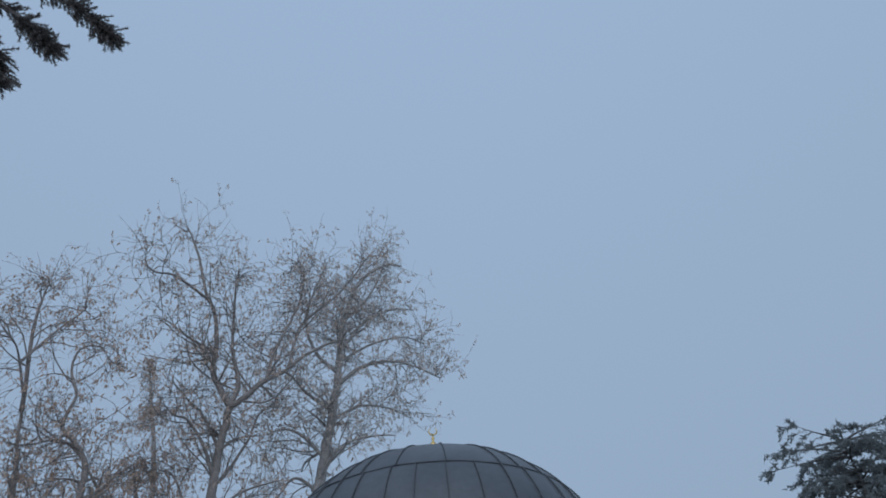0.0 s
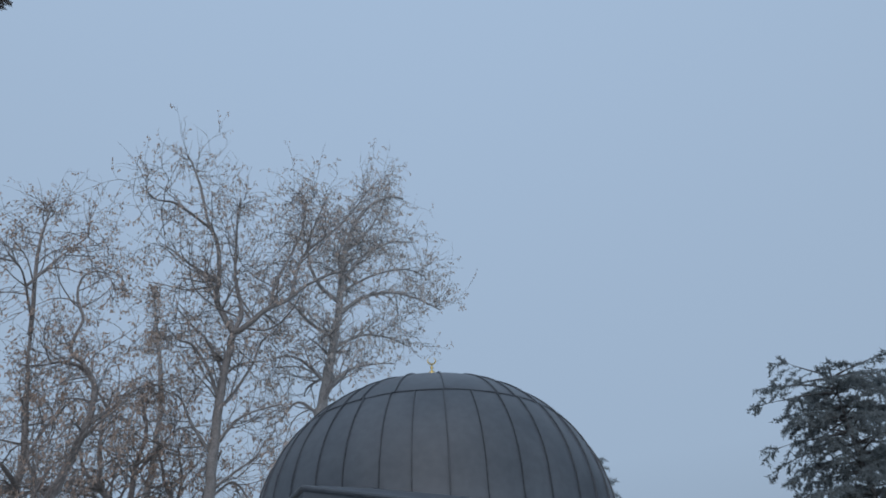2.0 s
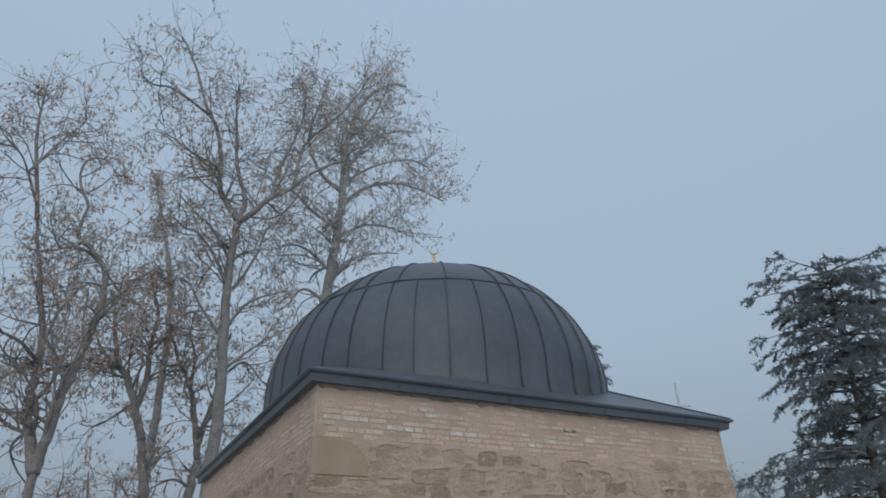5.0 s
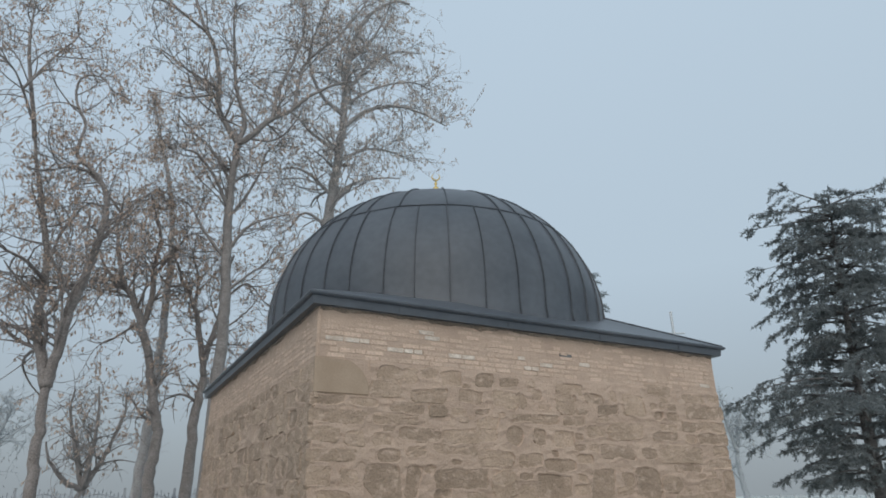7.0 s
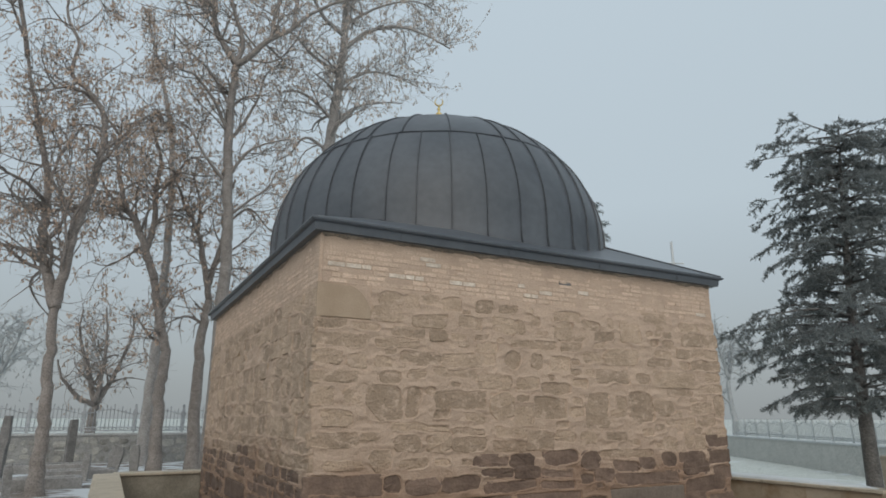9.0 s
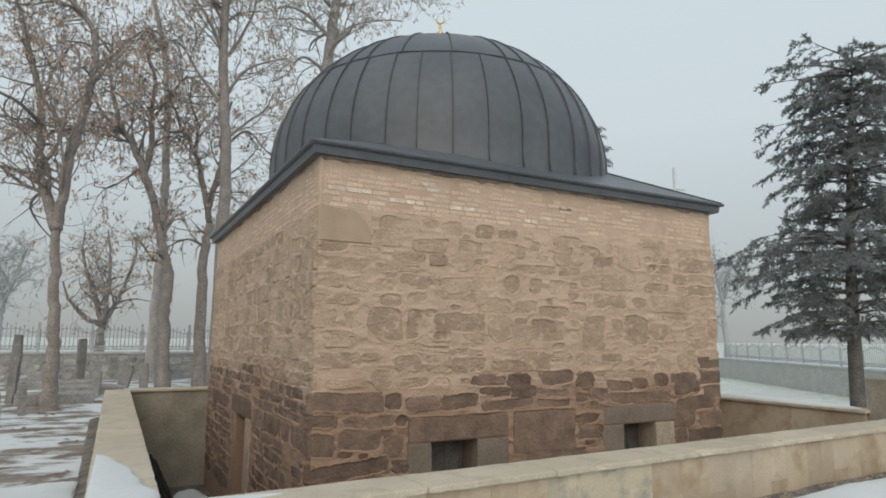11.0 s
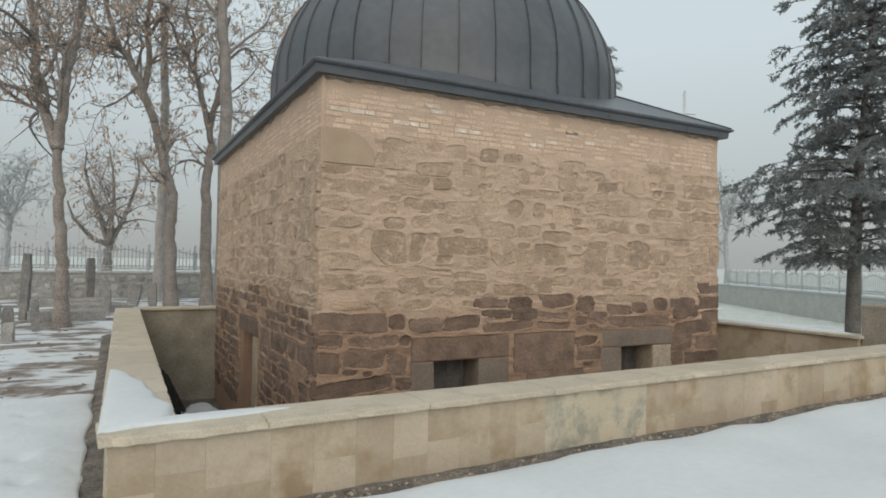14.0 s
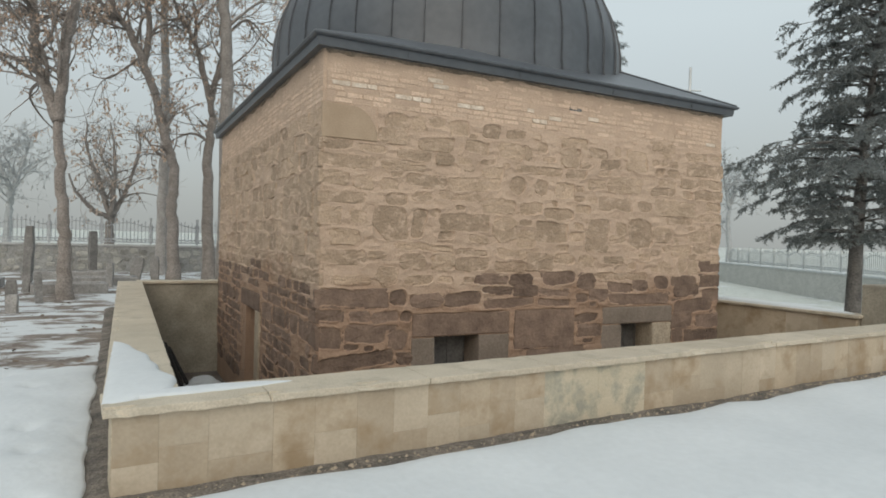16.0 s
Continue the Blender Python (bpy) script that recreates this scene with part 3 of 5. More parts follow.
COURSE_G = [(5.36, 1.23, 5.52, 1.44), (5.56, 1.20, 5.76, 1.37), (5.81, 1.22, 6.26, 1.36), (5.82, 1.00, 6.27, 1.17), (5.88, 0.77, 6.28, 0.97), (5.28, 0.87, 5.78, 1.04), (6.04, 1.36, 6.23, 1.46), (5.29, 0.62, 6.09, 0.82), (5.24, 0.41, 5.65, 0.61), (5.75, 0.40, 6.27, 0.59), (5.25, 0.19, 5.48, 0.38), (5.52, 0.21, 5.97, 0.36), (6.01, 0.20, 6.26, 0.36), (3.46, 0.55, 3.85, 0.66), (3.51, 0.37, 3.90, 0.51)]
COURSE_H = [(-0.04, 0.69, 0.25, 0.80), (0.35, 0.67, 0.57, 0.77), (0.60, 0.66, 0.91, 0.77), (0.93, 0.65, 1.08, 0.78), (-0.04, 0.39, 0.24, 0.61), (0.30, 0.44, 0.76, 0.63), (0.80, 0.35, 1.03, 0.56), (-0.01, 0.15, 0.84, 0.32), (0.91, 0.17, 1.09, 0.29), (0.76, 0.56, 0.90, 0.62), (2.74, 0.13, 3.62, 0.24)]


def stone_mesh(w, h, rnd, depth, square):
    """An irregular, roughly squared stone face, w by h, centred, standing out a little towards -y."""
    ring = []
    small = min(w, h)
    skew = [rnd.uniform(-0.10, 0.10) * small for _ in range(4)]
    for k, (sx, sz) in enumerate(((1, -1), (1, 1), (-1, 1), (-1, -1))):
        a, b = ((0.04, 0.16) if square else (0.10, 0.46))
        ca, cb = rnd.uniform(a, b) * small, rnd.uniform(a, b) * small
        cx, cz = sx * w / 2 + skew[k] * 0.5, sz * h / 2 + skew[(k + 1) % 4] * 0.4
        first, second = (cx - sx * ca, cz), (cx, cz - sz * cb)
        ring += [first, second] if sx * sz < 0 else [second, first]
        # a point midway along the side that follows
        nx, nz = ((0, 1), (-1, 0), (0, -1), (1, 0))[k]
        bulge = rnd.uniform(-0.035, 0.06) * small
        ring.append((sx * w / 2 + bulge if nx == 0 else rnd.uniform(-0.2, 0.2) * w, sz * h / 2 + bulge * sz if nz == 0 else rnd.uniform(-0.2, 0.2) * h))
    n = len(ring)
    verts, faces = [], []
    inset = min(0.30, 0.016 / small)
    for sc, y in ((1.02, 0.03), (1.0, -depth * 0.5), (1 - inset, -depth)):
        for x, z in ring:
            verts.append((x * sc, y + (rnd.uniform(-0.45, 0.45) * depth if y < 0 else 0), z * sc))
    verts.append((rnd.uniform(-0.2, 0.2) * w, -depth * rnd.uniform(0.8, 1.6), rnd.uniform(-0.2, 0.2) * h))
    for r in (0, 1):
        for j in range(n):
            faces.append((r * n + j, r * n + (j + 1) % n, (r + 1) * n + (j + 1) % n, (r + 1) * n + j))
    for j in range(n):
        faces.append((2 * n + j, 2 * n + (j + 1) % n, 3 * n))
    return verts, faces


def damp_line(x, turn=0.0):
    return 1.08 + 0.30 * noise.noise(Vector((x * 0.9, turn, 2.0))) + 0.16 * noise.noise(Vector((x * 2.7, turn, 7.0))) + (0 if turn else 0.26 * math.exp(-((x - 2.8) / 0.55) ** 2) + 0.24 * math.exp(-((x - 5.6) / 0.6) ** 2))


def set_stone(parent, x0, z0, x1, z1, rnd, m, depth=None, square=None, mat=None, turn=0.0):
    cx, cz = (x0 + x1) / 2, (z0 + z1) / 2
    big = (x1 - x0) * (z1 - z0)
    square = (big > 0.07 and rnd.random() < 0.55) if square is None else square
    depth = depth if depth is not None else rnd.uniform(0.006, 0.018)
    v, f = stone_mesh((x1 - x0) * 1.04 + 0.03, (z1 - z0) * 1.04 + 0.03, rnd, depth, square)
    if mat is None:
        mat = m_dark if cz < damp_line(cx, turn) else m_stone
    ob = mesh_object("stone", v, f, mat, parent)
    ob.matrix_local = m @ Matrix.Translation((cx, 0, cz))
    FACES.setdefault(parent.name, []).append((x0, z0, x1, z1, not square))
    return ob


def lattice(rng, x, z, per_metre):
    """Smooth noise between -1 and 1 over arrays of x and z."""
    u, v = (x + 5.0) * per_metre, (z + 5.0) * per_metre
    i, j = np.floor(u).astype(int), np.floor(v).astype(int)
    a, b = u - i, v - j
    a, b = a * a * (3 - 2 * a), b * b * (3 - 2 * b)
    g = rng.uniform(-1, 1, (i.max() + 2, j.max() + 2))
    return (g[i, j] * (1 - a) + g[i + 1, j] * a) * (1 - b) + (g[i, j + 1] * (1 - a) + g[i + 1, j + 1] * a) * b


def mortar_face(wall, length, m, squared, holes, seed, step):
    """Lime mortar smeared unevenly over and between the stones of a wall, leaving their faces bare."""
    rng = np.random.default_rng(seed)
    nx, nz = int(length / step) + 1, int(4.3 / step) + 1
    z, x = np.meshgrid(np.linspace(-0.72, 3.588, nz), np.linspace(-0.012, length + 0.012, nx))
    calm = np.clip((3.06 - z) / 0.05, 0, 1)
    wx = x + 0.014 * lattice(rng, x, z, 7) + 0.008 * lattice(rng, x, z, 22)
    wz = z + 0.012 * lattice(rng, x, z, 6) + 0.008 * lattice(rng, x, z, 20)
    far = np.full_like(x, 1.0)
    for x0, z0, x1, z1, loose in FACES.get(wall.name, []):
        w, h = x1 - x0, z1 - z0
        tilt, r = rng.uniform(-0.09, 0.09), min(w, h) * (rng.uniform(0.08, 0.42) if loose else rng.uniform(0.05, 0.18))
        dx, dz = wx - (x0 + x1) / 2, wz - (z0 + z1) / 2
        qx, qz = np.abs(dx + tilt * dz + rng.uniform(-0.3, 0.3) * dz) - w / 2 + r, np.abs(dz + tilt * dx) + rng.uniform(0, 0.22) * h * np.abs(dx) / w - h / 2 + r
        d = np.hypot(np.maximum(qx, 0), np.maximum(qz, 0)) + np.minimum(np.maximum(qx, qz), 0) - r
        np.minimum(far, d, out=far)
    for x0, z0, x1, z1 in squared:
        d = np.maximum(np.abs(x + 0.3 * (wx - x) - (x0 + x1) / 2) - (x1 - x0) / 2, np.abs(z + 0.3 * (wz - z) - (z0 + z1) / 2) - (z1 - z0) / 2)
        np.minimum(far, d, out=far)
    out = np.clip((far + 0.008) / 0.012, 0, 1)
    out = out * out * (3 - 2 * out)
    ledge = 1 - 2 * np.abs(lattice(rng, wx * 0.30, wz, 11))
    lump_h = 0.010 + 0.010 * lattice(rng, x, z, 3) + 0.010 * ledge + 0.008 * lattice(rng, wx * 0.45, wz, 16) + 0.004 * lattice(rng, x, z, 31) + 0.007 * np.exp(-((far - 0.010) / 0.011) ** 2)
    high = out * lump_h - (1 - out) * 0.022
    smear = np.clip(-0.25 + 0.8 * lattice(rng, x, z, 2.2) + 0.5 * lattice(rng, x, z, 9) + (z - 3.36) * 4.5 + 0.12 * (x - 3.0), 0, 1)
    high = calm * high + (1 - calm) * (smear * 0.015 - 0.006 + 0.002 * lattice(rng, x, z, 30))
    high[0, :] = high[-1, :] = -0.02
    co = np.stack([x.ravel(), -high.ravel(), z.ravel(), np.ones(x.size)], 1) @ np.array(m).T
    idx = np.arange(nx * nz).reshape(nx, nz)
    keep = np.ones((nx - 1, nz - 1), bool)
    mx, mz = (x[1:, 1:] + x[:-1, :-1]) / 2, (z[1:, 1:] + z[:-1, :-1]) / 2
    for a, b, c, e in holes:
        keep &= ~((mx > a - 0.01) & (mx < b + 0.01) & (mz > c - 0.02) & (mz < e + 0.01))
    quads = np.stack([idx[:-1, :-1], idx[1:, :-1], idx[1:, 1:], idx[:-1, 1:]], -1)[keep]
    mesh_object("mortar", co[:, :3].tolist(), quads.tolist(), m_mortar, wall, "tan lime mortar smeared between the stones", smooth=True)


FACES = {}


def wall_mesh(name, length, openings, m, thick=0.62):
    """A mortared wall along +x, outer face at y = 0, with openings (x0, x1, z0, z1) going through it."""
    bm = bmesh.new()
    xs = sorted({0, length, *[o[0] for o in openings], *[o[1] for o in openings]})
    for a, b in zip(xs, xs[1:]):
        spans = [o for o in openings if o[0] <= a and o[1] >= b]
        z = FLOOR
        for o in sorted(spans, key=lambda q: q[2]):
            if o[2] > z:
                box(bm, a, b, 0, thick, z, o[2], m=m)
            z = o[3]
        box(bm, a, b, 0, thick, z, TOP, m=m)
    bmesh.ops.remove_doubles(bm, verts=bm.verts, dist=0.0005)
    return part(name, bm, m_mortar, tomb)


WINDOWS = [(1.38, 2.00, -0.45, 0.46), (4.28, 4.89, -0.45, 0.50)]
front_m = Matrix.Identity(4)
wall_front = wall_mesh("wall", W, WINDOWS, front_m)
left_m = Matrix.Translation((0, DEEP, 0)) @ Matrix.Rotation(-math.pi / 2, 4, "Z")
LEFT_DOOR = (DEEP - 4.15, DEEP - 3.25, FLOOR, 0.42)
wall_left = wall_mesh("wall", DEEP - 0.62, [LEFT_DOOR], left_m)
right_m = Matrix.Translation((W, 0.62, 0)) @ Matrix.Rotation(math.pi / 2, 4, "Z")
wall_right = wall_mesh("wall", DEEP - 1.24, [], right_m)
back_m = Matrix.Translation((W, DEEP, 0)) @ Matrix.Rotation(math.pi, 4, "Z")
wall_back = wall_mesh("wall", W - 0.62, [], back_m)

# openings: dark panels set back in the wall stand for the dim interiors
for a, b, z0, z1 in WINDOWS:
    win = new("window")
    win.parent = tomb
    tagged(win, "low barred window, a dark panel standing for its interior")
    bm = bmesh.new()
    # added dark panel in place of the glass and dim room behind
    box(bm, a, b, 0.36, 0.38, z0, z1)
    part("shutter", bm, m_opening, win)
    for k in range(3):
        x = a + (b - a) * (k + 0.5) / 3
        tube("iron_bar", [[((x, 0.24, z0), 0.011), ((x, 0.24, z1), 0.011)]], m_opening, win)
    bm = bmesh.new()
    box(bm, a - 0.01, b + 0.01, 0.18, 0.5, z0 - 0.06, z0, 0.008)
    part("sill", bm, m_lintel, win)
door = new("door")
door.parent = tomb
tagged(door, "narrow dark recessed doorway in the side wall")
bm = bmesh.new()
box(bm, LEFT_DOOR[0], LEFT_DOOR[1], 0.30, 0.34, FLOOR, LEFT_DOOR[3], m=left_m)
part("door_leaf", bm, m_opening, door)
bm = bmesh.new()
box(bm, LEFT_DOOR[1], LEFT_DOOR[1] + 0.30, -0.035, 0.1, FLOOR, LEFT_DOOR[3] + 0.02, 0.012, m=left_m)
part("jamb_stone", bm, m_jamb, door)
bm = bmesh.new()
box(bm, LEFT_DOOR[0] - 0.25, LEFT_DOOR[1] + 0.35, -0.04, 0.1, LEFT_DOOR[3] + 0.025, LEFT_DOOR[3] + 0.28, 0.015, m=left_m)
part("lintel", bm, m_dark, door)

# dressed stones round the front windows
rnd = random.Random(41)


def dressed(x0, z0, x1, z1, mat, proud, deep=0.05):
    """A squared stone with softened, slightly worn edges."""
    bm = bmesh.new()
    box(bm, x0, x1, -proud, deep, z0, z1, 0.014)
    bmesh.ops.subdivide_edges(bm, edges=[e for e in bm.edges if e.calc_length() > 0.2], cuts=3, use_grid_fill=True)
    for v in bm.verts:
        v.co += Vector((1, 0.7, 1)) * 0.010 * noise.noise(v.co * 5.3)
    part("dressed_stone", bm, mat, wall_front)


def quarter_stone(x0, z0, w, h):
    """A smooth corner stone with its outer top corner rounded off."""
    outline = [(0, 0), (w, 0)] + [(w - 0.36 * w * (1 - math.cos(a)) - 0.1 * w * math.sin(a), h * 0.25 + h * 0.72 * math.sin(a)) for a in [math.pi / 2 * i / 7 for i in range(8)]] + [(0.12 * w, h), (0, h)]
    n = len(outline)
    v = [(x0 + w / 2 + (x - w / 2) * s, y, z0 + h / 2 + (z - h / 2) * s) for s, y in ((1.0, 0.03), (1.0, -0.010), (0.965, -0.018)) for x, z in outline]
    f = [(r * n + k, r * n + (k + 1) % n, (r + 1) * n + (k + 1) % n, (r + 1) * n + k) for r in (0, 1) for k in range(n)] + [tuple(range(2 * n, 3 * n))]
    mesh_object("stone", v, f, m_smooth, wall_front, "smooth tan corner stone with a rounded shoulder")


quarter_stone(-0.02, 2.655, 0.62, 0.375)
# dark block in the wall face imitates the shade inside a missing brick's slot
bm = bmesh.new()
box(bm, 3.27, 3.47, -0.004, 0.02, 3.325, 3.365)
part("putlog_hole", bm, m_opening, wall_front, "dark block imitating the shaded slot of a missing brick")
dressed(1.09, 0.468, 2.42, 0.735, m_dark, 0.016)
dressed(3.93, 0.508, 5.25, 0.735, m_lintel, 0.014)
dressed(2.50, 0.25, 3.45, 0.74, m_dark, 0.016)
for x0, z0, x1, z1, jamb in ((1.08, -0.45, 1.39, 0.455, m_lintel), (1.99, -0.45, 2.43, 0.455, m_lintel), (3.92, -0.45, 4.29, 0.495, m_lintel), (4.88, -0.45, 5.25, 0.495, m_jamb)):
    dressed(x0, z0, x1, z1, jamb, 0.010, 0.35)

placed = [(1.08, -0.5, 2.45, 0.75), (3.92, -0.5, 5.27, 0.75), (2.48, 0.2, 3.49, 0.76), (-0.05, 2.64, 0.62, 3.05)]
for course in (COURSE_A, COURSE_B, COURSE_C, COURSE_D, COURSE_E, COURSE_F, COURSE_G, COURSE_H):
    for x0, z0, x1, z1 in course:
        corner = x0 < 0.05 or x1 > 6.15
        if x0 < 0.05:
            x0 = -0.022
        if x1 > 6.12:
            x1 = 6.222
        set_stone(wall_front, x0, z0, x1, z1, rnd, front_m, square=True if corner else None)
        placed.append((x0, z0, x1, z1))


def fill(parent, length, z0, z1, tries, limit, rnd, m, sizes, placed, turn=0.0):
    """Small stones packed into what the large ones leave free."""
    made = 0
    for _ in range(tries):
        w, h = rnd.uniform(*sizes[0]), rnd.uniform(*sizes[1])
        x, z = rnd.uniform(0.0, length - w), rnd.uniform(z0, z1 - h)
        g = 0.016
        if any(x < q[2] + g and x + w > q[0] - g and z < q[3] + g and z + h > q[1] - g for q in placed):
            continue
        placed.append((x, z, x + w, z + h))
        set_stone(parent, x, z, x + w, z + h, rnd, m, rnd.uniform(0.004, 0.016), turn=turn)
        made += 1
        if made >= limit:
            break


fill(wall_front, W, -0.5, 3.0, 900, 30, rnd, front_m, ((0.16, 0.40), (0.07, 0.13)), placed)
fill(wall_front, W, -0.3, 3.0, 1800, 45, rnd, front_m, ((0.08, 0.2), (0.04, 0.08)), placed)

# the side wall: courses of its own, seen at a slant
rnd = random.Random(77)
placed = [(LEFT_DOOR[0] - 0.27, FLOOR, LEFT_DOOR[1] + 0.37, LEFT_DOOR[3] + 0.3)]
z = -0.9
while z < 2.95:
    h = rnd.uniform(0.13, 0.29)
    if z + h > 3.0:
        h = 3.0 - z
    x = 0.0
    while x < DEEP - 0.1:
        w = rnd.uniform(0.18, 0.62)
        if x + w > DEEP - 0.22:
            w = DEEP + 0.02 - x
        q = (x, z + 0.018, x + w - 0.035, z + h - 0.018)
        if rnd.random() > 0.10 and not any(q[0] < p[2] and q[2] > p[0] and q[1] < p[3] and q[3] > p[1] for p in placed[:1]):
            set_stone(wall_left, q[0], q[1] + rnd.uniform(0, 0.03), q[2], q[3], rnd, left_m, rnd.uniform(0.006, 0.024), turn=3.0)
        x += w
    z += h


mortar_face(wall_front, W, front_m, [(1.09, -0.5, 2.42, 0.735), (3.93, -0.5, 5.25, 0.735), (2.50, 0.25, 3.45, 0.74), (-0.04, 2.645, 0.60, 3.035)], WINDOWS, 6, 0.0125)
mortar_face(wall_left, DEEP, left_m, [(LEFT_DOOR[0] - 0.25, FLOOR, LEFT_DOOR[1] + 0.33, LEFT_DOOR[3] + 0.28)], [LEFT_DOOR], 7, 0.017)


# brick band under the eaves
def brick_mesh(name, w, rnd):
    bm = bmesh.new()
    box(bm, -w / 2, w / 2, -0.008, 0.03, -0.0235, 0.0235, 0.006)
    for v in bm.verts:
        v.co += Vector((rnd.uniform(-0.004, 0.004), rnd.uniform(-0.003, 0.003), rnd.uniform(-0.003, 0.003)))
    me = bpy.data.meshes.new(name)
    bm.to_mesh(me)
    bm.free()
    me.materials.append(m_brick)
    return me


rnd = random.Random(5)
brick_meshes = {(w, white): brick_mesh("brick", w, rnd) for w in (0.20, 0.17, 0.105) for white in (0, 1)}
for (w, white), me in brick_meshes.items():
    if white:
        me.materials[0] = m_white
WHITE_SPOTS = ((0.14, 3.25, 0.26), (0.6, 3.24, 0.22), (0.95, 3.18, 0.34), (1.32, 3.38, 0.12), (1.9, 3.19, 0.3), (2.5, 3.22, 0.28), (2.9, 3.14, 0.2), (3.6, 3.2, 0.12), (5.9, 3.12, 0.12))
for wall, length, m in ((wall_front, W, front_m), (wall_left, DEEP, left_m)):
    for c in range(9):
        z = 3.065 + 0.0605 * c
        x = rnd.uniform(0, 0.12)
        while x < length - 0.1:
            w = rnd.choice((0.20, 0.20, 0.20, 0.17, 0.105))
            if x + w > length:
                break
            cx = x + w / 2
            white = wall is wall_front and any(abs(cx - sx) < sr and abs(z - sz) < 0.05 for sx, sz, sr in WHITE_SPOTS) and rnd.random() < 0.5
            keep = rnd.random() > (0.14 if cx < 3.4 else 0.30) or white
            if keep:
                ob = new("brick", brick_meshes[w, int(white)])
                ob.parent = wall
                sunk = 0.0 if white else (rnd.uniform(0.0, 0.007) if c < 6 else rnd.uniform(0.003, 0.010))
                ob.matrix_local = m @ Matrix.Translation((cx, sunk, z)) @ Matrix.Rotation(rnd.uniform(-0.012, 0.012), 4, "Y")
            x += w + 0.016


# roof: a low hipped apron of sheet metal with a turned-down edge, and the dome
def ring_at(off, z):
    return [(-off, -off, z), (W + off, -off, z), (W + off, DEEP + off, z), (-off, DEEP + off, z)]


bm = bmesh.new()
prof = [(-0.05, 3.592), (0.092, 3.590), (0.105, 3.585), (0.118, 3.672), (0.152, 3.680), (0.168, 3.698), (0.166, 3.716), (0.14, 3.726), (-1.25, 4.27)]
rings = [[bm.verts.new(p) for p in ring_at(o, z)] for o, z in prof]
for a, b in zip(rings, rings[1:]):
    for j in range(4):
        bm.faces.new((a[j], a[(j + 1) % 4], b[(j + 1) % 4], b[j]))
rings[-1][1].co.z = rings[-1][2].co.z = 4.42
bm.faces.new(rings[-1])
roof = part("roof", bm, m_lead, tomb, "dark sheet-metal roof apron with folded eaves")
for k in range(4):
    x = 0.9 + 1.5 * k
    bm = bmesh.new()
    box(bm, x, x + 0.012, -0.119, -0.112, 3.60, 3.665)
    part("seam", bm, m_seam, roof)
for sx in (1,):
    for sy in (0, 1):
        c = Vector((W + 0.14 if sx else -0.14, DEEP + 0.14 if sy else -0.14, 3.73))
        e = Vector((W - 1.25 if sx else 1.25, DEEP - 1.25 if sy else 1.25, 4.43))
        tube("hip_seam", [[(c, 0.014), (e, 0.014)]], m_seam, roof)


def eave_bed(length, m):
    """Rough mortar bedding squeezed out under the eaves, with a ragged lower edge."""
    bm = bmesh.new()
    rows = []
    n = int(length / 0.05)
    for i in range(n + 1):
        x = length * i / n
        drop = 0.045 + 0.060 * noise.noise(Vector((x * 2.2, 3, m.translation.y))) + 0.03 * noise.noise(Vector((x * 9, 1, 0)))
        drop = max(0.008, drop)
        out = 0.020 + 0.012 * noise.noise(Vector((x * 5, 9, 0)))
        rows.append([bm.verts.new(m @ Vector((x, y, z))) for y, z in ((0.01, 3.60), (-out, 3.596), (-out * 0.9, 3.596 - drop * 0.6), (0.012, 3.596 - drop))])
    for a, b in zip(rows, rows[1:]):
        for j in range(3):
            bm.faces.new((a[j], b[j], b[j + 1], a[j + 1]))
    part("mortar_bed", bm, m_bed, tomb, "ragged grey mortar bed under the eaves")


eave_bed(W, front_m)
eave_bed(DEEP, left_m)

CX, CY, DZ, DR, DH = 3.10, 3.15, 4.36, 2.90, 2.445


def dome_r(z):
    return DR * math.sqrt(max(0.0, 1 - (max(z - DZ, 0) / DH) ** 2))


prof = [(DR + 0.035, 3.76), (DR + 0.03, 3.9), (DR, 4.0), (DR, DZ)] + [(DR * math.cos(a), DZ + DH * math.sin(a)) for a in [math.pi / 2 * i / 26 for i in range(1, 26)]] + [(0.02, DZ + DH)]
bm = bmesh.new()
lathe(bm, prof, 120, (CX, CY))
for v in bm.verts:
    k = 1 + 0.0022 * noise.noise(v.co * 1.6) + 0.0012 * noise.noise(v.co * 5)
    v.co.x, v.co.y = CX + (v.co.x - CX) * k, CY + (v.co.y - CY) * k
dome = part("dome", bm, m_lead, tomb, "dark grey sheet-metal dome with standing seams", smooth=True)
SEAMS = 38
RING_Z = 5.70


def seam_mesh(z0, z1):
    """One standing seam in the plane y = 0, following the dome from z0 up to z1."""
    a0 = math.asin(max(0, (z0 - DZ)) / DH)
    a1 = math.asin(min(1, (z1 - DZ) / DH))
    pts = [(DR + 0.03, 3.92), (DR, 4.1)] if z0 < DZ else []
    pts += [(DR * math.cos(a0 + (a1 - a0) * i / 18), DZ + DH * math.sin(a0 + (a1 - a0) * i / 18)) for i in range(19)]
    v, f = [], []
    for r, z in pts:
        for y, d in ((-0.010, -0.01), (-0.006, 0.022), (0.006, 0.022), (0.010, -0.01)):
            k = 1 + d / max(0.4, math.hypot(r, z - DZ))
            v.append((r * k, y, DZ + (z - DZ) * k))
    for i in range(len(pts) - 1):
        for j in range(3):
            f.append((i * 4 + j, i * 4 + j + 1, i * 4 + 5 + j, i * 4 + 4 + j))
    me = bpy.data.meshes.new("seam")
    me.from_pydata(v, [], f)
    me.materials.append(m_seam)
    return me


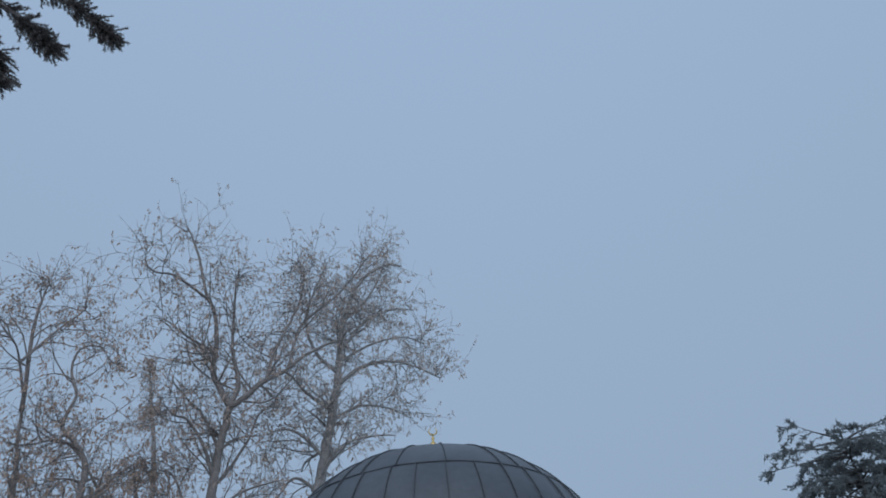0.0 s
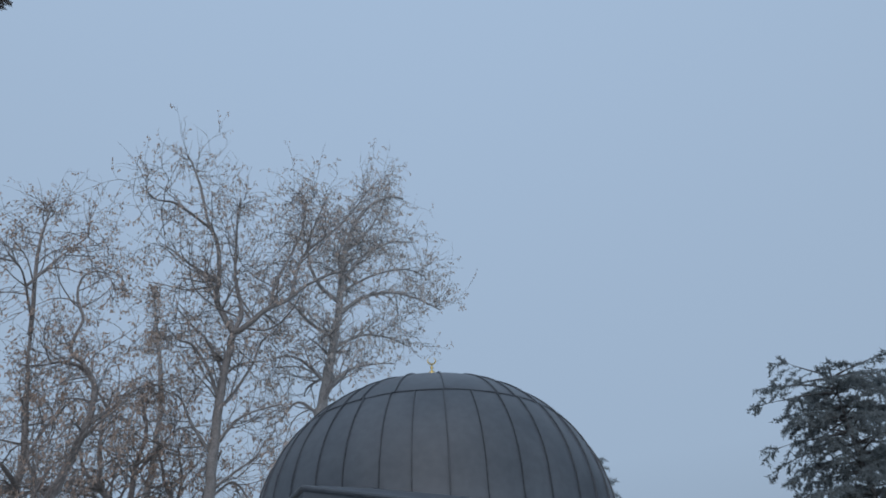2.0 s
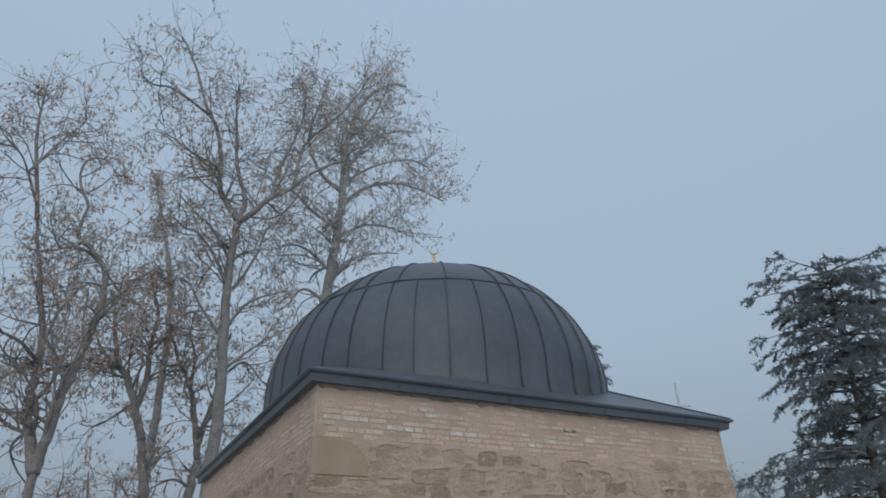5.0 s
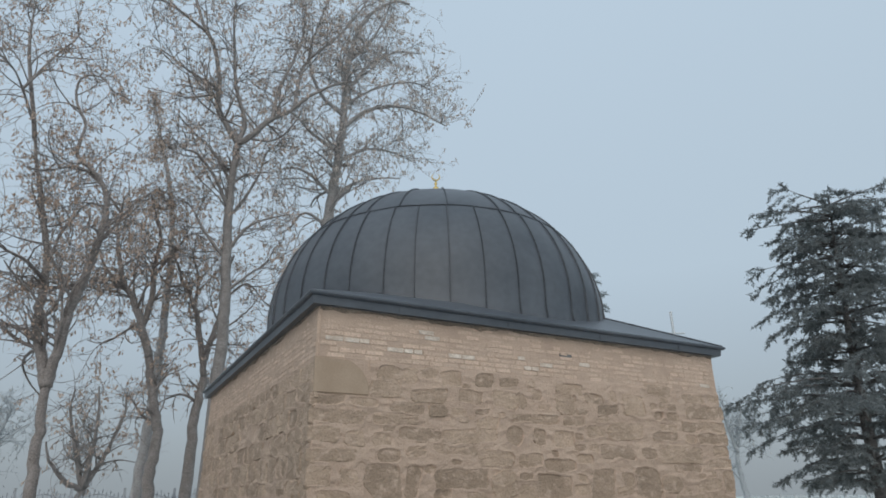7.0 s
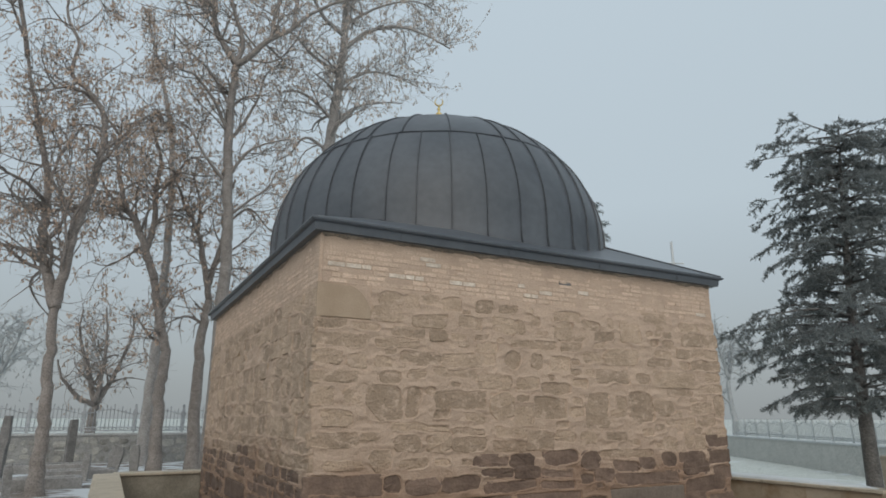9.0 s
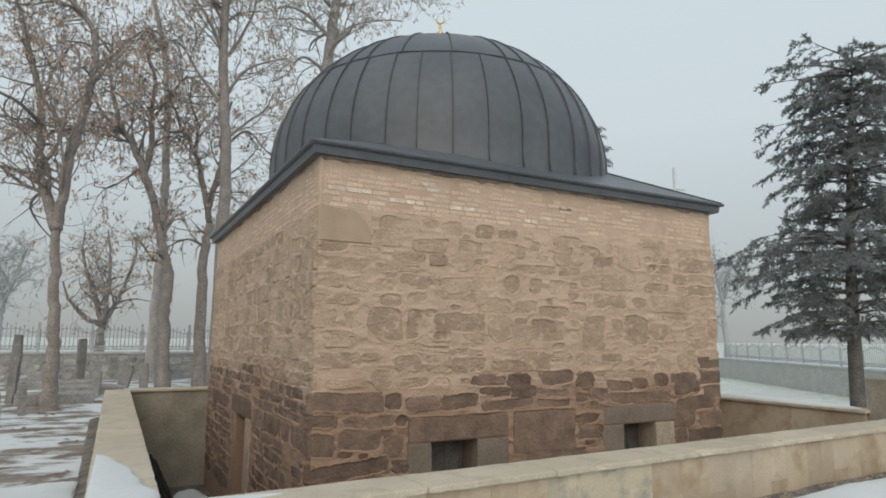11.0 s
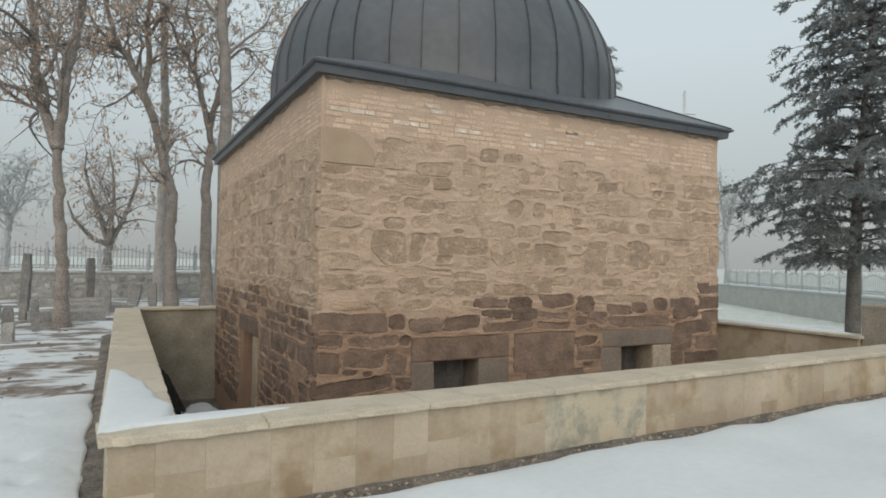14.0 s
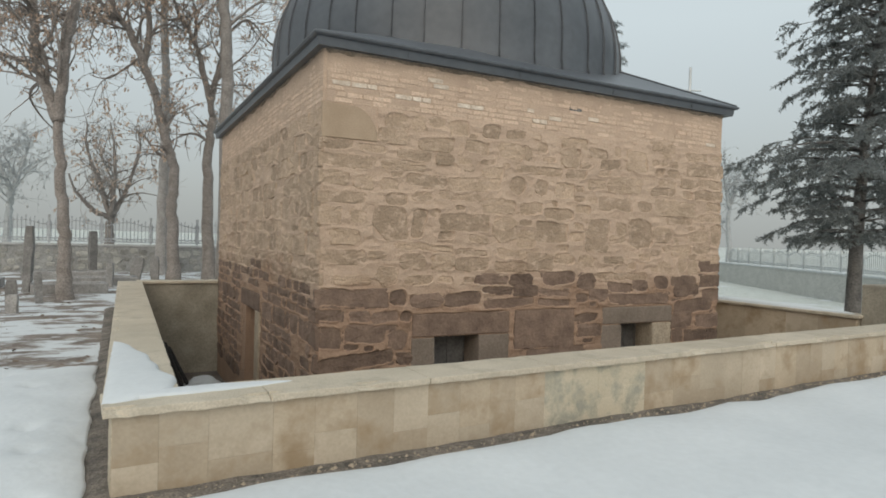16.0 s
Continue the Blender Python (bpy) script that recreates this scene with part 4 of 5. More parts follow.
low_seam, high_seam = seam_mesh(4.0, RING_Z), seam_mesh(RING_Z, 6.76)
rnd = random.Random(3)
for k in range(SEAMS):
    a = radians(246.4) + 2 * math.pi * k / SEAMS
    for me, jit in ((low_seam, 0.012), (high_seam, 0.03)):
        if me is high_seam and k % 6 == 1:
            continue
        ob = new("seam", me)
        ob.parent = dome
        ob.matrix_local = Matrix.Translation((CX, CY, 0)) @ Matrix.Rotation(a + rnd.uniform(-jit, jit), 4, "Z")
circle = [((CX + (dome_r(RING_Z) + 0.006) * math.cos(2 * math.pi * j / 96), CY + (dome_r(RING_Z) + 0.006) * math.sin(2 * math.pi * j / 96), RING_Z + 0.012 * noise.noise(Vector((j * 0.4, 0, 0)))), 0.012) for j in range(97)]
tube("ring_seam", [circle], m_seam, dome)


def on_dome(az, z, out=0.01):
    r = dome_r(z) + out
    return (CX + r * math.cos(az), CY + r * math.sin(az), z)


tube("patch_seam", [[(on_dome(-2.33 + 0.15 * i / 8, 4.20 - 0.13 * i / 8), 0.008) for i in range(9)]], m_seam, dome)
bm = bmesh.new()
lathe(bm, [(0.32, 6.77), (0.32, 6.81), (0.16, 6.83), (0.05, 6.838)], 24, (CX, CY))
part("dome_cap", bm, m_lead, dome, smooth=True)
bm = bmesh.new()
lathe(bm, [(0.085, 6.83), (0.09, 6.86), (0.05, 6.90), (0.022, 7.0), (0.022, 7.12), (0.06, 7.16), (0.072, 7.20), (0.055, 7.245), (0.020, 7.27), (0.018, 7.31), (0.036, 7.335), (0.018, 7.36), (0.013, 7.41)], 16, (CX, CY))
finial = part("finial", bm, m_gold, tomb, "small gilded crescent finial", smooth=True)
crescent = []
for j in range(25):
    a = radians(-90 + 300 * (j / 24 - 0.5) + 0)
    crescent.append(((CX + 0.078 * math.cos(a) * 0.9, CY - 0.078 * math.cos(a) * 0.43, 7.485 + 0.078 * math.sin(a)), 0.004 + 0.015 * math.sin(math.pi * j / 24)))
tube("crescent", [crescent], m_gold, finial, sides=8)


# ---------------------------------------------------------------- things lying in the court
rnd = random.Random(12)
for k in range(4):
    pole = tube("pipe", [[((-0.98 + 0.10 * k, 5.75 + 0.12 * k, FLOOR + 0.03), 0.035), ((-1.16 + 0.075 * k, 7.24, -0.48 - 0.09 * k), 0.035)]], m_black, None, sides=8)
    tagged(pole, "black pipe leaning on the court's back parapet", "pipe", "pipes in the court")


def mound(name, label, x, y, z, rx, ry, h, seed, mat):
    bm = bmesh.new()
    bmesh.ops.create_icosphere(bm, subdivisions=4, radius=1)
    for v in bm.verts:
        k = 1 + 0.28 * noise.noise(v.co * 1.6 + Vector((seed, 0, 0))) + 0.10 * noise.noise(v.co * 4.5 + Vector((seed, 0, 0)))
        v.co = Vector((x + v.co.x * rx * k, y + v.co.y * ry * k, z + max(-0.02, v.co.z * h * k)))
    return tagged(part(name, bm, mat, smooth=True), label, "snow")


mound("snow_heap", "grey-white snow heap on the court floor", -0.60, 4.75, FLOOR, 0.42, 0.8, 0.22, 3, m_snow)
mound("snow_heap", "small snow remains beside the tomb wall", -0.42, 6.1, FLOOR, 0.30, 0.35, 0.16, 8, m_snow)


def litter():
    rnd = random.Random(88)
    v, f = [], []
    for _ in range(2600):
        x, y = rnd.uniform(-9, -2.1), rnd.uniform(0.8, 15)
        if noise.noise(Vector((x * 0.6, y * 0.6, 12))) + rnd.uniform(-0.25, 0.25) < 0.12:
            continue
        z = GZ + 0.025 + lump(x, y)
        a, s = rnd.uniform(0, 6.28), rnd.uniform(0.02, 0.065)
        d, e = Vector((math.cos(a), math.sin(a), rnd.uniform(-0.1, 0.4))) * s, Vector((-math.sin(a), math.cos(a), rnd.uniform(0, 0.5))) * s * 0.5
        p, i = Vector((x, y, z)), len(v)
        v += [p - d, p + e, p + d, p - e]
        f += [(i, i + 1, i + 2), (i, i + 2, i + 3)]
    tagged(mesh_object("leaf_litter", v, f, m_litter), "fallen brown leaves scattered over patchy snow", "leaves", kind="stuff")


litter()


# ---------------------------------------------------------------- boundary wall and railings
def railing(width, height, paint):
    """One railing panel along +x with an arched top rail; base at z = 0."""
    base = thing("railing_panel", "grey iron railing panel with spear bars and arched rail", "railing", group="boundary railings")
    n = 13

    def arch(x):
        return height * (0.70 + 0.16 * math.sin(math.pi * x / width) ** 2)

    for z in (0.05, 0.17):
        bm = bmesh.new()
        box(bm, 0.03, width - 0.03, -0.015, 0.015, z, z + 0.035)
        part("rail", bm, paint, base)
    tube("arched_rail", [[((0.03 + (width - 0.06) * i / 16, 0, arch((width) * i / 16)), 0.019) for i in range(17)]], paint, base)
    for i in range(n):
        x = width * (i + 0.5) / n
        top = arch(x) + (0.10 if i % 2 else 0.02)
        tube("bar", [[((x, 0, 0.06), 0.013), ((x, 0, top), 0.013), ((x, 0, top + 0.02), 0.026), ((x, 0, top + 0.10), 0.003)]], paint, base, sides=4)
        if i < n - 1:
            c = width * (i + 1) / n
            tube("scroll", [[((c + 0.045 * math.cos(a), 0, 0.128 + 0.038 * math.sin(a)), 0.008) for a in [2 * math.pi * k / 8 for k in range(9)]]], paint, base, sides=3)
    return base


def fence_post(height, paint):
    bm = bmesh.new()
    box(bm, -0.04, 0.04, -0.04, 0.04, 0, height, 0.006)
    box(bm, -0.052, 0.052, -0.052, 0.052, height, height + 0.03, 0.006)
    return tagged(part("fence_post", bm, paint), "square grey iron fence post", "fence post", "boundary railings")


panel, post = railing(1.66, 0.95, m_iron), fence_post(0.98, m_iron)
# same railings for far off, their colour paled to imitate fog
far_panel, far_post = railing(1.66, 0.95, m_iron_haze), fence_post(0.98, m_iron_haze)
panel.matrix_basis = pose(-4.06, 20.0, 1.09)
post.matrix_basis = pose(-4.06, 20.0, 1.09)
for k in range(-6, 5):
    if k:
        copy_thing(panel, pose(-4.06 + 1.66 * k, 20.0, 1.09))
        copy_thing(post, pose(-4.06 + 1.66 * k, 20.0, 1.09))
A, B = Vector((23.6, 5.4, 0)), Vector((33.8, 21.4, 0))
fence_turn = math.atan2(B.y - A.y, B.x - A.x)
count = int((B - A).length / 1.66)
for k in range(-2, count):
    p = A + (B - A).normalized() * 1.66 * k
    m = Matrix.Translation((p.x, p.y, 0.62)) @ Matrix.Rotation(fence_turn, 4, "Z")
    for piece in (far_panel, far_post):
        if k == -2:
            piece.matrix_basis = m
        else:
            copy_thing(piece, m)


def boundary(name, label, length, m, z0, top, seed, stones, limit, body, cope):
    base = thing(name, label, "wall", kind="structure")
    base.matrix_world = m
    bm = bmesh.new()
    box(bm, 0, length, 0, 0.4, z0, top)
    part("wall_body", bm, body, base)
    bm = bmesh.new()
    box(bm, -0.03, length + 0.03, -0.05, 0.45, top, top + 0.08, 0.012)
    part("coping", bm, cope, base)
    rnd = random.Random(seed)
    placed, made = [], 0
    for _ in range(3000 if stones else 0):
        w, h = rnd.uniform(0.16, 0.42), rnd.uniform(0.13, 0.26)
        x, z = rnd.uniform(0, length - w), rnd.uniform(0.08, top - 0.05 - h)
        if any(x < q[2] + 0.03 and x + w > q[0] - 0.03 and z < q[3] + 0.03 and z + h > q[1] - 0.03 for q in placed):
            continue
        placed.append((x, z, x + w, z + h))
        v, f = stone_mesh(w, h, rnd, 0.03, False)
        ob = mesh_object("stone", v, f, m_fstone, base)
        ob.matrix_local = Matrix.Translation((x + w / 2, 0, z + h / 2))
        made += 1
        if made >= limit:
            break


boundary("boundary_wall", "grey rubble boundary wall with pale round stones", 19.0, Matrix.Translation((-14.5, 19.8, 0)), -0.2, 1.0, 9, True, 260, m_fwall, m_fcope)
# far wall and coping take the fog-paled colours
boundary("boundary_wall", "rendered boundary wall coloured pale for fog", 24.0, Matrix.Translation((A.x - 2.5, A.y - 4.0, 0)) @ Matrix.Rotation(fence_turn, 4, "Z"), -0.9, 0.54, 9, False, 0, m_fhaze, m_iron_haze)


# ---------------------------------------------------------------- graves
def gravestone(label, x, y, w, d, h, lean, seed, rounded=True):
    rnd = random.Random(seed)
    bm = bmesh.new()
    box(bm, -w / 2, w / 2, -d / 2, d / 2, -0.2, h, min(w, d) * 0.12)
    bmesh.ops.subdivide_edges(bm, edges=[e for e in bm.edges if e.calc_length() > 0.25], cuts=6, use_grid_fill=True)
    for v in bm.verts:
        k = max(0, v.co.z) / h
        if rounded and k > 0.8:
            v.co.x *= 1 - 1.2 * (k - 0.8)
        v.co.x *= 0.9 + 0.14 * k
        v.co += Vector((1, 1, 0.4)) * 0.022 * noise.noise(v.co * 4 + Vector((seed, 0, 0)))
    ob = tagged(part("gravestone", bm, m_grave), label, "gravestone", "old gravestones")
    ob.matrix_basis = pose(x, y, GZ, 0, lean, rnd.uniform(-25, 25))
    return ob


gravestone("tall narrow dark gravestone leaning among the trees", -3.80, 11.4, 0.20, 0.14, 1.60, 2, 1)
gravestone("tall narrow gravestone of rough grey stone", -2.60, 17.4, 0.26, 0.16, 1.50, 0, 2)
gravestone("short dark gravestone leaning in the snow", -1.40, 15.0, 0.34, 0.16, 0.75, 9, 3)
gravestone("short dark pointed gravestone in the snow", -0.82, 15.0, 0.26, 0.16, 0.78, -2, 4)
gravestone("small weathered grey gravestone in the snow", -3.72, 8.2, 0.20, 0.12, 0.52, 0, 5)
gravestone("small weathered grey gravestone beside a tree trunk", -3.30, 8.7, 0.16, 0.12, 0.66, -4, 6)
gravestone("small weathered grey gravestone in the snow", -3.55, 7.0, 0.18, 0.14, 0.34, 0, 7)
gravestone("small upright gravestone near the parapet", -2.05, 12.6, 0.16, 0.14, 0.66, 0, 8)
gravestone("small thin gravestone with a pointed head", -3.42, 9.9, 0.11, 0.10, 0.62, -2, 9)


def grave_kerb(x, y, w, d, turn):
    base = thing("grave", "low stone-edged grave covered with snow", "grave", group="kerbed graves")
    for a, b, c, e in ((-w / 2, w / 2, -d / 2, -d / 2 + 0.14), (-w / 2, w / 2, d / 2 - 0.14, d / 2), (-w / 2, -w / 2 + 0.14, -d / 2 + 0.14, d / 2 - 0.14), (w / 2 - 0.14, w / 2, -d / 2 + 0.14, d / 2 - 0.14)):
        bm = bmesh.new()
        box(bm, a, b, c, e, -0.1, 0.24, 0.02)
        part("kerb", bm, m_grave, base)
    bm = bmesh.new()
    box(bm, -w / 2 + 0.13, w / 2 - 0.13, -d / 2 + 0.13, d / 2 - 0.13, -0.1, 0.2, 0.05)
    part("snow_fill", bm, m_snow, base)
    base.matrix_basis = pose(x, y, GZ, 0, 0, turn)


grave_kerb(-2.3, 13.4, 1.9, 0.9, 3)
grave_kerb(-3.2, 16.2, 2.4, 1.0, -4)
grave_kerb(-2.9, 11.1, 1.6, 0.8, 6)
grave_kerb(-5.4, 13.0, 1.8, 0.9, 0)


# ---------------------------------------------------------------- trees
def spline(points, steps=5):
    """A smooth polyline through the given points."""
    p = [Vector(q) for q in points]
    p = [p[0] * 2 - p[1]] + p + [p[-1] * 2 - p[-2]]
    out = []
    for i in range(1, len(p) - 2):
        for s in range(steps):
            t = s / steps
            out.append(0.5 * ((2 * p[i]) + (p[i + 1] - p[i - 1]) * t + (2 * p[i - 1] - 5 * p[i] + 4 * p[i + 1] - p[i + 2]) * t * t + (3 * p[i] - p[i - 1] - 3 * p[i + 1] + p[i + 2]) * t ** 3))
    return out + [p[-2]]


def shoot(start, way, length, r, rnd, steps=6, wander=0.22, up=0.08):
    """A winding tapered shoot as (point, radius) pairs: it curls one way, then another."""
    line, p, d = [(start, r)], Vector(start), Vector(way).normalized()
    curl = Vector((rnd.gauss(0, wander), rnd.gauss(0, wander), rnd.gauss(0, wander)))
    for i in range(steps):
        curl = curl * 0.75 + Vector((rnd.gauss(0, wander), rnd.gauss(0, wander), rnd.gauss(0, wander))) * 0.6
        d = (d + curl + Vector((0, 0, up))).normalized()
        p = p + d * (length / steps)
        line.append((p.copy(), max(0.0035, r * (1 - 0.72 * (i + 1) / steps))))
    return line


def side_way(tangent, rnd, low=35, high=70):
    t = tangent.normalized()
    a = t.cross(Vector((rnd.gauss(0, 1), rnd.gauss(0, 1), rnd.gauss(0, 1)))).normalized()
    w = radians(rnd.uniform(low, high))
    return t * math.cos(w) + a * math.sin(w)


def leaf_quads(verts, faces, p, rnd, size):
    d = Vector((rnd.gauss(0, 0.5), rnd.gauss(0, 0.5), -1 + rnd.gauss(0, 0.5))).normalized()
    a = d.cross(Vector((rnd.gauss(0, 1), rnd.gauss(0, 1), rnd.gauss(0, 1)))).normalized()
    n = d.cross(a)
    L, w = size * rnd.uniform(0.7, 1.4), size * rnd.uniform(0.16, 0.30)
    i = len(verts)
    verts += [p, p + d * L * 0.5 + a * w + n * w * 0.5, p + d * L, p + d * L * 0.5 - a * w + n * w * 0.5]
    faces += [(i, i + 1, i + 2), (i, i + 2, i + 3)]


def broad_tree(label, limbs, seed, bark, leaf, kids=(9, 5, 4), reach=(2.4, 1.1, 0.55), leaves=6, size=0.13, bare_to=4.0, twig_r=0.006, clingy=0.62, category="tree"):
    rnd = random.Random(seed)
    base = limbs[0][1][0]
    ob = thing("deciduous_tree", label, category, (base[0], base[1], 0))
    org = Vector((base[0], base[1], 0))
    trunk, main, boughs, twigs = [], [], [], []
    lv, lf = [], []
    for k, (r, pts) in enumerate(limbs):
        pts = [Vector(q) - org for q in pts]
        if k == 0:
            pts = [Vector((pts[0].x, pts[0].y, -0.15))] + [q for q in pts if q.z > 0.5]
        if k:
            near = min((q for line in trunk + main for q, _ in line), key=lambda q: (q - pts[0]).length)
            if (near - pts[0]).length < 1.2:
                pts[0] = near.copy()
        sp = spline(pts, 6)
        if k:
            sp = sp[:max(8, int(len(sp) * 0.93))]
        n = len(sp)
        end = 0.62 if k == 0 else 0.28
        line = []
        for i, q in enumerate(sp):
            rr = r * (1 - (1 - end) * i / (n - 1))
            if k == 0:
                rr *= 1 + 0.45 * math.exp(-max(q.z, 0) / 0.35)
            line.append((q + Vector((rnd.gauss(0, 1), rnd.gauss(0, 1), 0)) * r * 0.10, rr))
        (trunk if k == 0 else main).append(line)
        total = sum((sp[i + 1] - sp[i]).length for i in range(n - 1))
        amount = int(kids[0] * total / 5.0 * (0.3 if k == 0 else 1.0))
        for _ in range(max(2, amount)):
            i = rnd.randrange(int(n * (0.5 if k == 0 else 0.12)), n - 1)
            if sp[i].z < bare_to:
                continue
            f = (1 - 0.72 * i / n) * (0.4 if i > 0.8 * n else 1.0)
            l1 = shoot(sp[i], side_way(sp[i + 1] - sp[i], rnd), reach[0] * rnd.uniform(0.5, 1.15) * f, max(0.020, line[i][1] * 0.42), rnd, 11, 0.19, 0.03)
            boughs.append(l1)
            for _ in range(kids[1]):
                j = rnd.randrange(1, len(l1) - 1)
                l2 = shoot(l1[j][0], side_way(l1[j + 1][0] - l1[j][0], rnd), reach[1] * rnd.uniform(0.5, 1.2), max(twig_r * 1.4, l1[j][1] * 0.5), rnd, 7, 0.22, 0.02)
                twigs.append(l2)
                for _ in range(kids[2]):
                    q = rnd.randrange(1, len(l2) - 1)
                    l3 = shoot(l2[q][0], side_way(l2[q + 1][0] - l2[q][0], rnd, 25, 60), reach[2] * rnd.uniform(0.5, 1.2), twig_r, rnd, 4, 0.3, -0.06)
                    twigs.append(l3)
                    if rnd.random() < clingy:
                        for _ in range(leaves):
                            c = l3[rnd.randrange(2, 5)][0] + Vector((rnd.gauss(0, 0.04), rnd.gauss(0, 0.04), rnd.gauss(0, 0.04)))
                            leaf_quads(lv, lf, c, rnd, size)
    tube("trunk", trunk, bark, ob, sides=9)
    for line in main:
        tube("limb", [line], bark, ob, sides=7)
    tagged(tube("branchwork", boughs, bark, ob, sides=5), kind="stuff")
    tagged(tube("twigwork", twigs, bark, ob, sides=3), kind="stuff")
    tagged(mesh_object("crown", lv, lf, leaf, ob), kind="stuff")
    return ob


T1_LIMBS = [
    (0.145, [(-2.90, 9.50, 0.23), (-2.93, 9.50, 1.14), (-2.97, 9.50, 2.06), (-3.04, 9.50, 3.01), (-3.11, 9.50, 3.93)]),
    (0.13, [(-3.11, 9.50, 3.93), (-3.32, 9.60, 4.63), (-3.53, 9.70, 5.34), (-3.59, 9.80, 6.09), (-3.67, 9.90, 6.94), (-3.93, 10.00, 7.93), (-4.23, 10.10, 8.94), (-4.49, 10.20, 9.84), (-4.68, 10.30, 10.78)]),
    (0.12, [(-3.11, 9.50, 3.93), (-3.03, 9.42, 4.62), (-2.96, 9.34, 5.52), (-2.81, 9.26, 6.26), (-2.68, 9.18, 7.16), (-2.63, 9.10, 7.99), (-2.80, 9.02, 8.65), (-3.18, 8.94, 9.02), (-3.46, 8.86, 9.27), (-3.42, 8.78, 9.98), (-3.41, 8.70, 10.84)]),
    (0.055, [(-3.57, 9.50, 6.41), (-3.92, 9.03, 6.52), (-4.29, 8.57, 6.58), (-4.73, 8.10, 6.73)]),
]
T1_UPPER = [
    (0.044, [(-2.84, 9.50, 6.32), (-3.39, 9.87, 6.26), (-3.99, 10.25, 6.33), (-4.62, 10.62, 6.59), (-5.23, 11.00, 6.68)]),
    (0.04, [(-3.63, 9.50, 6.81), (-3.49, 9.93, 7.71), (-3.30, 10.37, 8.38), (-3.13, 10.80, 9.40)]),
    (0.04, [(-2.82, 9.50, 8.79), (-3.40, 9.00, 8.99), (-3.97, 8.50, 8.52), (-4.50, 8.00, 8.32)]),
    (0.04, [(-3.54, 9.50, 10.31), (-3.79, 9.30, 10.98), (-3.77, 9.10, 11.48), (-3.28, 8.90, 11.50), (-2.75, 8.70, 10.56)]),
    (0.06, [(-4.66, 9.50, 10.68), (-5.09, 9.90, 12.26), (-5.33, 10.30, 13.68), (-5.42, 10.70, 14.73)]),
    (0.036, [(-4.62, 9.50, 10.52), (-5.06, 9.00, 11.09), (-5.46, 8.50, 11.30)]),
    (0.036, [(-4.77, 9.50, 11.17), (-4.54, 9.83, 12.40), (-4.23, 10.17, 13.35), (-4.17, 10.50, 14.06)]),
]
T3_LIMBS = [
    (0.19, [(-0.28, 15.00, 0.15), (-0.34, 15.00, 1.54), (-0.41, 15.00, 2.43), (-0.33, 15.00, 3.51), (-0.46, 15.00, 4.04), (-0.70, 15.00, 4.90), (-0.93, 15.00, 5.84)]),
    (0.13, [(-1.08, 15.00, 6.87), (-1.57, 14.86, 7.48), (-1.96, 14.72, 7.98), (-2.26, 14.58, 8.83), (-2.52, 14.44, 9.88), (-2.86, 14.30, 10.62)]),
    (0.11, [(-1.08, 15.00, 6.87), (-1.11, 15.14, 7.86), (-1.20, 15.28, 8.87), (-1.16, 15.42, 10.15), (-1.53, 15.56, 11.18), (-1.79, 15.70, 12.26)]),
    (0.06, [(-1.94, 15.00, 8.03), (-2.59, 15.40, 8.66), (-3.05, 15.80, 9.71), (-3.45, 16.20, 10.18)]),
    (0.06, [(-1.19, 15.00, 8.58), (-0.70, 14.60, 9.33), (-0.28, 14.20, 9.87), (0.13, 13.80, 9.60)]),
]
T3_UPPER = [
    (0.06, [(-2.51, 15.00, 10.01), (-2.07, 15.40, 11.20), (-1.42, 15.80, 11.96), (-0.83, 16.20, 11.96)]),
    (0.05, [(-2.55, 15.00, 10.20), (-3.16, 14.55, 11.16), (-3.58, 14.10, 11.42)]),
    (0.05, [(-1.23, 15.00, 7.04), (-1.70, 15.30, 6.67), (-2.29, 15.60, 6.29), (-2.95, 15.90, 6.47)]),
]
T4_LIMBS = [
    (0.2, [(0.85, 15.40, 0.26), (0.74, 15.40, 1.94), (0.71, 15.40, 3.44), (0.74, 15.40, 4.56), (0.85, 15.40, 5.41)]),
    (0.11, [(0.65, 15.40, 5.91), (0.52, 15.28, 6.75), (0.23, 15.16, 7.67), (-0.21, 15.04, 8.37), (-0.56, 14.92, 9.07), (-0.90, 14.80, 9.67)]),
    (0.12, [(0.65, 15.40, 5.91), (0.87, 15.50, 6.48), (1.07, 15.60, 7.29), (1.16, 15.70, 8.16), (1.27, 15.80, 9.27), (1.51, 15.90, 10.66)]),
    (0.06, [(0.26, 15.40, 7.74), (0.28, 15.73, 8.86), (0.02, 16.07, 9.99), (0.31, 16.40, 11.51)]),
    (0.05, [(-0.18, 15.40, 8.48), (-0.73, 15.00, 8.27), (-1.25, 14.60, 8.83)]),
    (0.05, [(1.13, 15.40, 8.28), (1.93, 15.80, 8.94), (2.66, 16.20, 8.52), (3.20, 16.60, 8.26)]),
]
